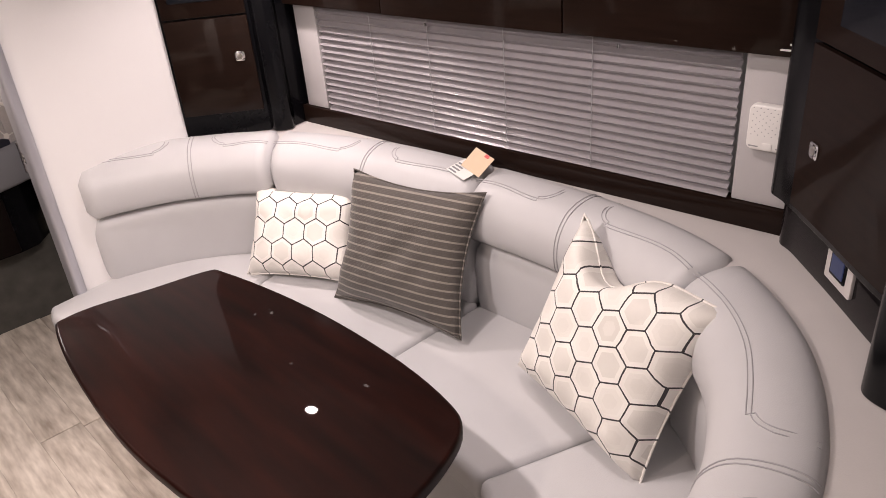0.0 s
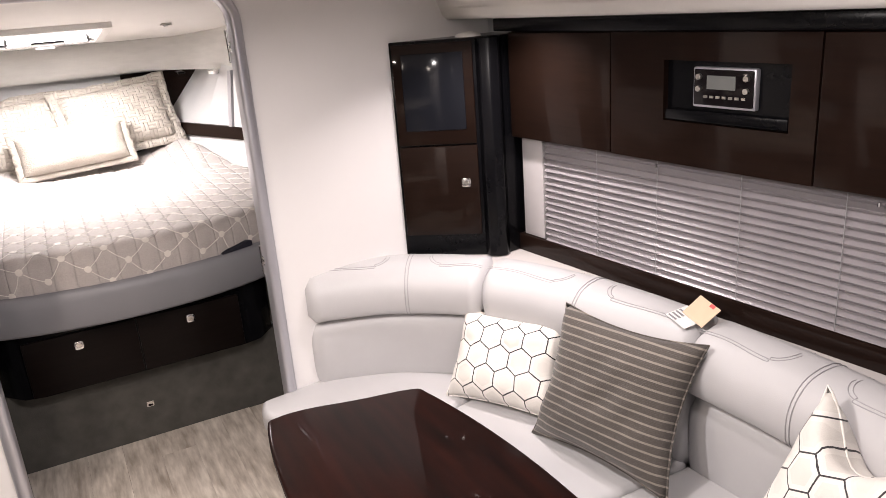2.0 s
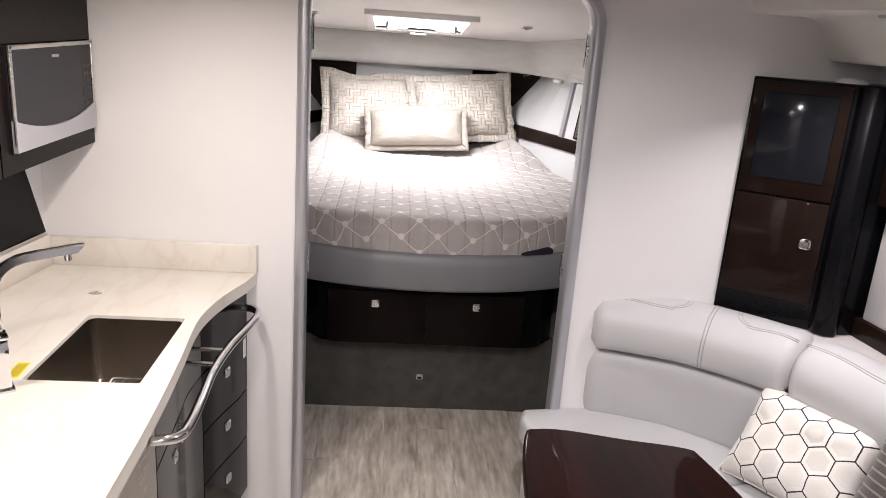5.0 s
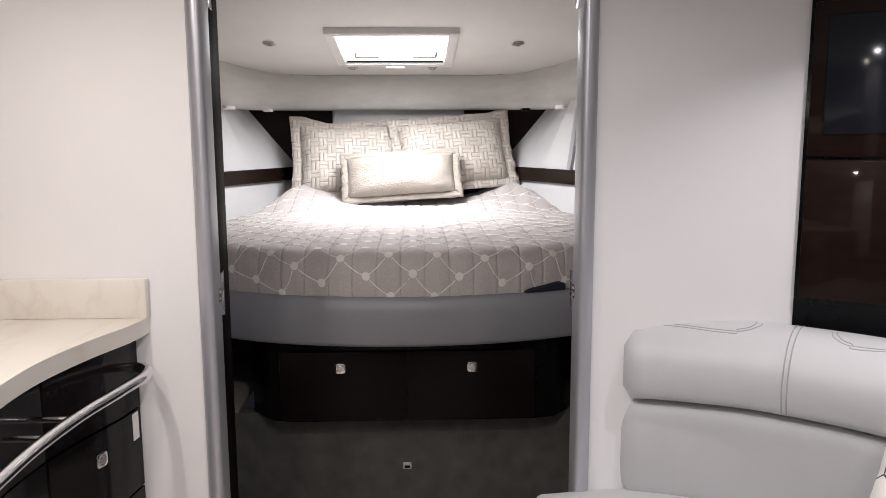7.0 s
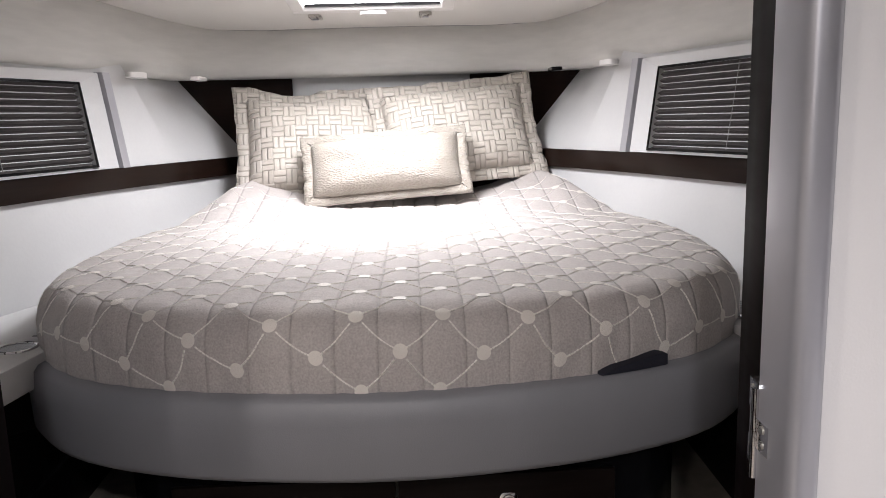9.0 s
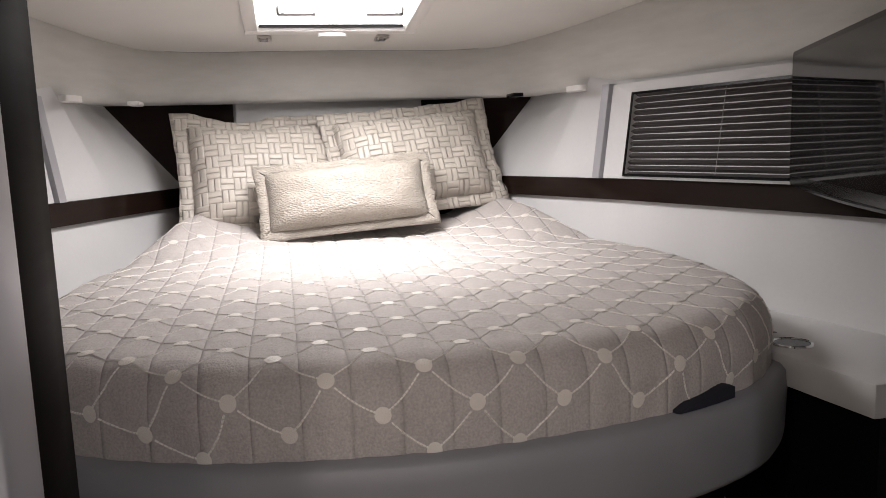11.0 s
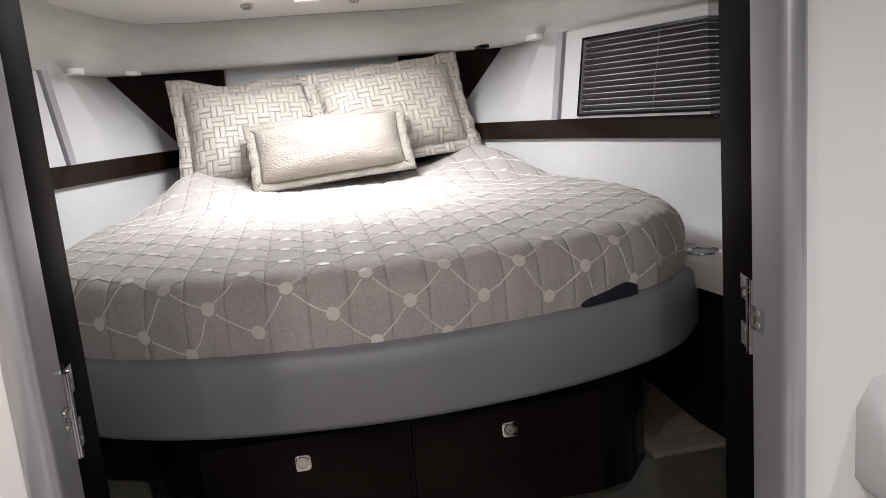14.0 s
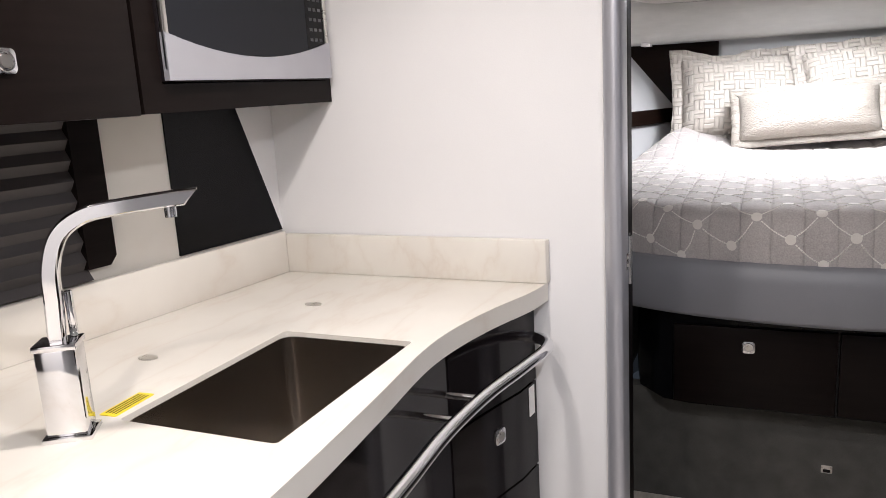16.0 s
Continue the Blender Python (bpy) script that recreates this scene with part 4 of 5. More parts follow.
gb = [(-0.32, gal_back(-0.32)), (B + 0.003, gal_back(B))]
counter = thing("worktop", "cream marbled stone galley worktop with low upstand", "worktop")
bm = bmesh.new()
outer = [(p.x, p.y) for p in gfront] + gb
hole = [((SX0 + SX1) / 2 + x, (SY0 + SY1) / 2 + y) for x, y in rounded(SX1 - SX0, SY1 - SY0, 0.008, 4)]
loops = []
for z in (CT, CT - 0.042):
    vo = [bm.verts.new((x, y, z)) for x, y in outer]
    vh = [bm.verts.new((x, y, z)) for x, y in hole]
    es = [bm.edges.new((vo[i], vo[(i + 1) % len(vo)])) for i in range(len(vo))] + [bm.edges.new((vh[i], vh[(i + 1) % len(vh)])) for i in range(len(vh))]
    bmesh.ops.triangle_fill(bm, edges=es, use_beauty=True)
    loops.append((vo, vh))
for q in (0, 1):
    u, w = loops[0][q], loops[1][q]
    for i in range(len(u)):
        bm.faces.new((u[i], u[(i + 1) % len(u)], w[(i + 1) % len(w)], w[i]))
part("slab", bm, STONE, counter, smooth=25)
part("end_upstand", prism([(B + 0.003, -1.04), (B + 0.003, -0.338), (B + 0.021, -0.342), (B + 0.021, -1.04)], CT, 1.020, 0.003), STONE, counter)
part("back_upstand", prism([(-0.32, gal_back(-0.32)), (B + 0.022, gal_back(B + 0.022)), (B + 0.022, gal_back(B + 0.022) + 0.018), (-0.32, gal_back(-0.32) + 0.018)], CT, 1.028, 0.003), STONE, counter)

sink = thing("sink", "undermounted square stainless steel sink", "sink")
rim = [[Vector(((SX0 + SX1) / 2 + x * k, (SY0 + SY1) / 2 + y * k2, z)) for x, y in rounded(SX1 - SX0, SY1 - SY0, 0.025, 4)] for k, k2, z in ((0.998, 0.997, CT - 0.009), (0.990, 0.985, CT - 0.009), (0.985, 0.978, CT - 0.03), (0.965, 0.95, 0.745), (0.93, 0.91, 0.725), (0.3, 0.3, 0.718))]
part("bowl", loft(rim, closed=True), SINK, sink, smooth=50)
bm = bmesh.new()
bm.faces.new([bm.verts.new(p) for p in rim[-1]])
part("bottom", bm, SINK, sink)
part("drain", disc(0.038, 0.006, 24, Matrix.Translation((-1.63, -0.6, 0.722))), CHROME, sink, "round chrome drain")
rack = thing("sink_rack", "small wire rack lying in the sink", "dish rack")
for k in range(7):
    y = -0.66 + 0.022 * k
    part("wire", tube([(-1.80, y, 0.742), (-1.68, y, 0.742)], 0.0022, 6), CHROME, rack)
part("rim_wire", tube([(-1.80, -0.67, 0.744), (-1.68, -0.67, 0.744), (-1.68, -0.52, 0.744), (-1.80, -0.52, 0.744), (-1.80, -0.67, 0.744)], 0.003, 6), CHROME, rack)

tap = thing("mixer_tap", "chrome mixer tap with square body and curved spout", "tap")
tb = Matrix.Translation((-1.372, -0.768, CT)) @ pose(0, 0, 0, 0, 0, -56)


def moved(bm, m):
    bmesh.ops.transform(bm, matrix=m, verts=bm.verts)
    return bm


part("base_plate", moved(box(-0.032, 0.032, -0.028, 0.028, 0, 0.007, 0.001), tb), CHROME, tap)
part("body", moved(box(-0.026, 0.026, -0.023, 0.023, 0.007, 0.128, 0.002), tb), CHROME, tap, "mirror chrome square body")
part("collar", moved(box(-0.028, 0.028, -0.025, 0.025, 0.128, 0.136, 0.001), tb), CHROME, tap)
part("lever", moved(box(-0.022, -0.012, -0.022, -0.012, 0.136, 0.200, 0.002), tb), CHROME, tap)
ts = Matrix.Translation((-1.372, -0.768, CT)) @ pose(0, 0, 0, 0, 0, -56)
sp = curve([(0.0, 0, 0.136), (-0.003, 0, 0.19), (-0.006, 0, 0.235), (-0.022, 0, 0.278), (-0.055, 0, 0.302), (-0.10, 0, 0.310), (-0.185, 0, 0.317)], 6)
rows = []
for i, p in enumerate(sp):
    d = (sp[min(i + 1, len(sp) - 1)] - sp[max(i - 1, 0)]).normalized()
    n = Vector((-d.z, 0, d.x))
    rows.append([ts @ (p + n * a_ + Vector((0, b_, 0))) for a_, b_ in ((0.008, 0.010), (0.011, 0.006), (0.011, -0.006), (0.008, -0.010), (-0.008, -0.010), (-0.011, -0.006), (-0.011, 0.006), (-0.008, 0.010))])
rows[-1] = [q + (ts.to_3x3() @ Vector((-0.018, 0, 0)) if q.z > (ts @ sp[-1]).z else Vector((0, 0, 0))) for q in rows[-1]]
part("spout", loft(rows, closed=True, caps=True), CHROME, tap, smooth=50)
part("nozzle", moved(disc(0.008, 0.018, 14, Matrix.Translation((-0.166, 0, 0.300))), ts), CHROME, tap)
stick = thing("warning_sticker", "small yellow warning sticker on the worktop by the sink", "sticker")
f = Matrix.Translation((-1.475, -0.772, CT + 0.0012)) @ pose(0, 0, 0, 0, 0, 4)
part("label", plate(rounded(0.085, 0.03, 0.002), f, 0.001), YELLOW, stick)
for k in range(4):
    part("printed_line", plate(rounded(0.07, 0.0022, 0.0005), f @ pose(0, -0.009 + 0.006 * k, 0.0006), 0.0004), INK, stick)
for x, y in ((-2.02, -0.79), (-1.65, -0.90)):
    cap = thing("worktop_fitting", "flush oval metal cap let into the worktop", "fitting", "worktop caps")
    part("cap", disc(0.020, 0.003, 24, Matrix.Translation((x, y, CT + 0.001)) @ Matrix.Diagonal((0.62, 1.0, 1, 1))), STEEL, cap)

# cabinets under the worktop
def gal_front(x):
    for p, q in zip(gfront, gfront[1:]):
        if p.x <= x <= q.x:
            return p.y + (q.y - p.y) * (x - p.x) / max(q.x - p.x, 1e-6)
    return gfront[-1].y


def front_panel(x0, x1, z0, z1, out, depth, n=5):
    rows = []
    for x in np.linspace(x0, x1, n):
        y = gal_front(x) - 0.045 + out
        rows.append([(x, y, z0), (x, y, z1), (x, y - depth, z1), (x, y - depth, z0)])
    return soften(loft(rows, closed=True, caps=True), 0.002, 1, 50)


def front_normal(x):
    return Vector((-(gal_front(x + 0.01) - gal_front(x - 0.01)) / 0.02, 1, 0)).normalized()


units = [(B + 0.006, -1.955, "drawers"), (-1.953, -1.42, "doors"), (-1.418, -0.98, "fridge"), (-0.978, -0.32, "plain")]
for x0, x1, kind_ in units:
    label = {"drawers": "charcoal gloss galley unit with three drawers", "doors": "charcoal gloss galley sink unit with two doors", "fridge": "brushed steel front of the galley refrigerator", "plain": "charcoal gloss galley end unit"}[kind_]
    u = thing("galley_unit" if kind_ != "fridge" else "refrigerator", label, "cabinet" if kind_ != "fridge" else "refrigerator", "galley base units" if kind_ != "fridge" else "")
    low = [(x, gal_front(x) - 0.047) for x in np.linspace(x0, x1, 8)]
    part("carcass", prism(low + [(x1, -1.0), (x0, -1.0)], 0.04, 0.70 if kind_ == "doors" else 0.877), BLACK, u)
    if kind_ == "drawers":
        part("false_front", front_panel(x0 + 0.003, x1 - 0.003, 0.690, 0.872, 0.012, 0.012), CHARCOAL, u)
        for z0, z1 in ((0.478, 0.684), (0.288, 0.472), (0.06, 0.282)):
            d = part("drawer", front_panel(x0 + 0.003, x1 - 0.003, z0, z1, 0.012, 0.012), CHARCOAL, u)
            xm = (x0 + x1) / 2
            latch(d, (xm, gal_front(xm) - 0.033, (z0 + z1) / 2 + 0.035), front_normal(xm))
        tagf = front_normal(-2.26)
        part("printed_label", plate(rounded(0.03, 0.07, 0.002), facing((-2.262, gal_front(-2.262) - 0.032, 0.645), tagf), 0.001), WHITE, u, "small white printed label")
    elif kind_ == "doors":
        part("false_front", front_panel(x0 + 0.003, x1 - 0.003, 0.690, 0.872, 0.012, 0.012), CHARCOAL, u)
        xm = (x0 + x1) / 2
        for a, b, lx in ((x0 + 0.003, xm - 0.0015, xm - 0.05), (xm + 0.0015, x1 - 0.003, xm + 0.06)):
            d = part("door", front_panel(a, b, 0.06, 0.684, 0.012, 0.012), CHARCOAL, u)
            latch(d, (lx, gal_front(lx) - 0.033, 0.60), front_normal(lx))
    elif kind_ == "fridge":
        part("door", front_panel(x0 + 0.004, x1 - 0.004, 0.06, 0.865, 0.012, 0.012), STEEL, u)
    else:
        part("door", front_panel(x0 + 0.003, x1 - 0.003, 0.06, 0.872, 0.012, 0.012), CHARCOAL, u)
    part("toe_board", prism([(x0, gal_front(x0) - 0.10), (x1, gal_front(x1) - 0.10), (x1, -0.6), (x0, -0.6)], 0.0, 0.04), BLACK, u)

rail = thing("grab_rail", "curved chrome grab rail along the galley front", "handrail")
rp = curve([(-2.262, -0.40, 0.80), (-2.25, -0.350, 0.80), (-2.195, -0.322, 0.80), (-2.07, -0.338, 0.80), (-1.92, -0.362, 0.80), (-1.75, -0.372, 0.80), (-1.58, -0.365, 0.80), (-1.45, -0.362, 0.80), (-1.39, -0.375, 0.80), (-1.37, -0.43, 0.80)], 7)
part("bar", tube(rp, 0.0135, 12), CHROME, rail)
for x in (-1.90, -1.80):
    part("bracket", tube([(x, gal_front(x) - 0.04, 0.80), (x, -0.368, 0.80)], 0.007, 10), CHROME, rail)

# overhead galley units and oven
GY, GZ0, GZ1 = -0.867, 1.345, 1.83
for x0, x1, oven in ((B + 0.003, -1.687, True), (-1.683, -1.02, False), (-1.018, -0.32, False)):
    g = thing("galley_overhead_unit", "espresso laminate overhead unit housing the microwave" if oven else "espresso laminate overhead galley unit", "cabinet", "galley overhead units")
    if oven:
        part("body", box(x0, x1, -1.31, GY - 0.06, GZ0, GZ1), ESPRESSO, g)
        for a, b, c, d in ((x0, x0 + 0.02, GZ0, GZ1), (x1 - 0.05, x1, GZ0, GZ1), (x0 + 0.02, x1 - 0.05, GZ0, GZ0 + 0.050), (x0 + 0.02, x1 - 0.05, 1.672, GZ1)):
            part("face_board", box(a, b, GY - 0.059, GY, c, d), ESPRESSO, g)
    else:
        part("body", box(x0, x1, -1.31, GY - 0.018, GZ0, GZ1), ESPRESSO, g)
        d = part("door", box(x0 + 0.002, x1 - 0.002, GY - 0.017, GY, GZ0 - 0.002, GZ1 - 0.004, 0.003), ESPRESSO, g)
        lx = x0 + 0.245 if x0 < -1.5 else x0 + 0.3
        latch(d, (lx, GY + 0.001, 1.43), (0, 1, 0))
mw = thing("microwave_oven", "built-in stainless steel microwave with dark glass door", "microwave")
mx0, mx1, mz0, mz1 = -2.277, -1.738, 1.397, 1.670
part("case", box(mx0, mx1, GY - 0.057, GY + 0.008, mz0, mz1, 0.003), CHARCOAL, mw)


def steel_face(zlo, bow):
    pts = [(mx0, mz0 + 0.003), (mx1, mz0 + 0.003)] + [(x, zlo - bow * (1 - ((x - mx0) / (mx1 - mx0) * 2 - 1) ** 2)) for x in np.linspace(mx1, mx0, 14)]
    return plate([(-x, z) for x, z in pts], Matrix.Translation((0, GY + 0.018, 0)) @ Matrix(((-1, 0, 0, 0), (0, 0, 1, 0), (0, 1, 0, 0), (0, 0, 0, 1))), 0.012)


part("lower_fascia", steel_face(mz0 + 0.085, 0.038), TRIMGREY, mw, "brushed steel curved fascia")
part("glass_door", box(mx0 + 0.085, mx1 - 0.014, GY + 0.009, GY + 0.0135, mz0 + 0.05, mz1 - 0.012), GLASS, mw, "dark glass door")
part("control_strip", box(mx0 + 0.012, mx0 + 0.083, GY + 0.009, GY + 0.0132, mz0 + 0.06, mz1 - 0.012), BLACK, mw)
for a, b, c, d in ((mx0, mx1, mz1 - 0.012, mz1), (mx0, mx0 + 0.011, mz0 + 0.02, mz1), (mx1 - 0.013, mx1, mz0 + 0.02, mz1)):
    part("steel_edge", box(a, b, GY + 0.009, GY + 0.0165, c, d, 0.002), STEEL, mw)
part("name_bar", box(-2.03, -1.985, GY + 0.0136, GY + 0.0145, mz1 - 0.040, mz1 - 0.032), STEEL, mw)
for k in range(6):
    for j in range(3):
        part("key", box(mx0 + 0.022 + 0.019 * j, mx0 + 0.034 + 0.019 * j, GY + 0.0133, GY + 0.0138, mz0 + 0.085 + 0.022 * k, mz0 + 0.092 + 0.022 * k), KEYPRINT, mw)

# galley window wall
setting("galley_window_wall", prism([(-0.32, gal_back(-0.32) - 0.012), (B + 0.001, gal_back(B) - 0.012), (B + 0.001, -1.30), (-0.32, -1.30)], 0.90, 1.36), STONE, "cream stone panel behind the galley", "wall")


def gal_plate(pts, out, depth):
    """An outline in x, z on the galley's back."""
    bm = bmesh.new()
    a = [bm.verts.new((x, gal_back(x) - 0.012 + out, z)) for x, z in pts]
    b = [bm.verts.new((x, gal_back(x) - 0.012 + out - depth, z)) for x, z in pts]
    bm.faces.new(a)
    bm.faces.new(b[::-1])
    for i in range(len(pts)):
        bm.faces.new((a[i], a[(i + 1) % len(pts)], b[(i + 1) % len(pts)], b[i]))
    return bm


setting("galley_side_board", gal_plate([(-1.968, 1.029), (-1.968, 1.345), (-2.178, 1.345), (B + 0.002, 1.029)], 0.004, 0.01), BLACK, "slanted black board beside the galley window", "wall panel")
setting("galley_corner_liner", gal_plate([(B + 0.003, 1.029), (-2.180, 1.345), (B + 0.001, 1.345), (B + 0.001, 1.029)], 0.003, 0.008), WALL, "pale vinyl corner beside the galley board", "wall panel")
gbl = thing("galley_blind", "dark pleated blind in the galley window", "blind")
rows = []
for i in range(17):
    z = 1.03 + 0.315 * i / 16
    rows.append([(x, gal_back(x) + (0.002 if i % 2 else 0.014) - 0.012, z) for x in np.linspace(-1.745, -0.35, 8)])
part("pleated_cloth", loft(rows), BLIND_DARK, gbl, smooth=0)
part("side_frame", gal_plate([(-1.785, 1.052), (-1.80, 1.07), (-1.80, 1.345), (-1.735, 1.345), (-1.735, 1.052)], 0.017, 0.026), ESPRESSO, gbl)

# partition at the aft end of the galley
PX, PY = -0.205, -0.222
part_end = tagged(thing("galley_end_partition", "grey satin partition post at the end of the galley", "partition"), kind="structure")
part("post", prism([(p.x, p.y) for p in curve([(PX, PY - 0.5), (PX, PY - 0.02), (PX + 0.004, PY - 0.004), (PX + 0.02, PY)], 4)] + [(PX + 0.036, PY + 0.002), (PX + 0.036, PY - 0.5)], 0.0, 1.98), WALL, part_end, smooth=60)
part("post_cover", prism([(PX + 0.037, PY - 0.5), (PX + 0.037, PY + 0.004), (PX + 0.056, PY + 0.006), (PX + 0.060, PY - 0.004), (PX + 0.060, PY - 0.5)], 0.0, 1.98, 0.003), WALL, part_end)
part("metal_edge", prism([(PX + 0.061, PY - 0.3), (PX + 0.061, PY + 0.004), (PX + 0.073, PY + 0.002), (PX + 0.073, PY - 0.3)], 0.0, 1.98, 0.002), TRIMGREY, part_end, "satin metal edge strip")
hd = thing("head_door", "glossy black door beside the steps, closed", "door")
part("leaf", box(PX + 0.075, 0.9, PY - 0.05, PY - 0.006, 0.02, 1.95, 0.003), BLACK, hd)
setting("wall_head", box(0.9, 1.5, PY - 0.08, PY, 0, 1.98), WALL, "plain off-white wall beside the steps")
# the aftmost fitting goes with the added lamp, out of view
for lx, ly, watts in SALON_LIGHTS:
    downlight("salon_downlight", (lx, ly, (1.898 if ly > 1.3 else SALON_Z) - 0.001), (0, 0, -1), "round nickel downlight, lit, in the salon ceiling")

# ---- forward cabin shell ----
HW = [(-5.0, 0.53), (-4.9, 0.61), (-4.5, 0.78), (-4.1, 0.945), (-3.5, 1.135), (-3.1, 1.235), (-2.37, 1.40)]


def half_w(x, z):
    xs, ws = [a for a, b in HW], [b for a, b in HW]
    lean = float(np.interp(x, [-4.85, -4.5, -4.3, -2.4], [0.80, 0.45, 0.13, 0.12])) if z > 1.2 else 0.2
    return float(np.interp(x, xs, ws)) + lean * (z - 1.2)


def side_wall(sgn, z0, z1, inset, xs, depth=0.0):
    rows = []
    for x in xs:
        zs = [z0] + ([1.2] if z0 < 1.2 < z1 else []) + [z1]
        row = [Vector((x, YC + sgn * (half_w(x, z) - inset), z)) for z in zs]
        if depth:
            row += [Vector((x, YC + sgn * (half_w(x, z) - inset + depth), z)) for z in zs[::-1]]
        rows.append(row)
    return loft(rows, closed=bool(depth), caps=bool(depth))


XS = [-4.95, -4.85, -4.7, -4.5, -4.3, -4.1, -3.5, -3.1, -2.372]
for sgn, nm in ((1, "wall_starboard_forward"), (-1, "wall_port_forward")):
    setting(nm, side_wall(sgn, 0.0, 1.62, 0.0, XS, 0.05), HULL, "white hull liner of the forward cabin")
    setting("wall_rail", side_wall(sgn, 1.130, 1.200, 0.022, XS, 0.022), WOOD, "dark gloss wooden rail along the cabin side", "trim")
setting("wall_head_end", box(-5.0, -4.93, YC - 1.0, YC + 1.0, 0.3, 1.9), HULL, "white liner behind the bed head")
roofrows = []
for x in np.linspace(-5.0, -2.372, 9):
    roofrows.append([Vector((x, YC + y, roof_z(x) + (0.0 if abs(y) < 1.2 else -0.04))) for y in (-1.6, -1.2, -0.6, 0, 0.6, 1.2, 1.6)])
setting("ceiling_2", loft(roofrows), CEIL, "smooth off-white forward cabin ceiling", "ceiling")

# padded soffit round the top of the walls
half = [(-4.84, 0.0), (-4.845, 0.30), (-4.85, 0.50), (-4.80, 0.66), (-4.66, 0.76), (-4.45, 0.86), (-4.10, 0.99), (-3.6, 1.15), (-3.0, 1.30), (-2.375, 1.43)]
line = curve([(x, YC - w) for x, w in reversed(half[1:])] + [(x, YC + w) for x, w in half], 5)
rows = []
for i, p in enumerate(line):
    d = (line[min(i + 1, len(line) - 1)] - line[max(i - 1, 0)]).normalized()
    n = Vector((-d.y, d.x)) if (Vector((-3.7, YC)) - p).dot(Vector((-d.y, d.x))) > 0 else Vector((d.y, -d.x))
    zt = roof_z(p.x) + 0.01
    rows.append([Vector((p.x + n.x * o, p.y + n.y * o, z)) for o, z in ((-0.34, 1.528), (-0.01, 1.523), (0.008, 1.535), (0.012, 1.575), (0.0, 1.655), (-0.02, zt - 0.01), (-0.03, zt))])
setting("soffit", loft(rows), SOFFIT, "padded pale grey vinyl soffit round the cabin ceiling", "soffit", 60)
edge = [Vector((r[-2].x, r[-2].y, r[-2].z)) for r in rows]
setting("soffit_piping", tube(edge, 0.004, 6), PIPING, "thin dark piping along the soffit's upper edge", "trim")

# head panels
setting("headboard_panel", box(-4.929, -4.915, YC - 0.375, YC + 0.375, 1.0, 1.527), HULL, "white vinyl headboard panel", "wall panel")
for sgn in (1, -1):
    pts = [(sgn * 0.385, 1.0), (sgn * 0.385, 1.527), (sgn * 0.90, 1.527), (sgn * 0.62, 1.19), (sgn * 0.62, 1.0)]
    bm = bmesh.new()

    def spot_on(o, z):
        a = abs(o)
        x = -4.926 + max(0, a - 0.47) * 0.05
        return (x, YC + o, z)

    va = [bm.verts.new(Vector(spot_on(o, z)) + Vector((0.012, 0, 0))) for o, z in pts]
    vb = [bm.verts.new(spot_on(o, z)) for o, z in pts]
    bm.faces.new(va)
    bm.faces.new(vb[::-1])
    for i in range(len(pts)):
        bm.faces.new((va[i], va[(i + 1) % len(pts)], vb[(i + 1) % len(pts)], vb[i]))
    setting("headboard_corner", bm, WOOD, "dark gloss wooden corner board beside the headboard", "wall panel")

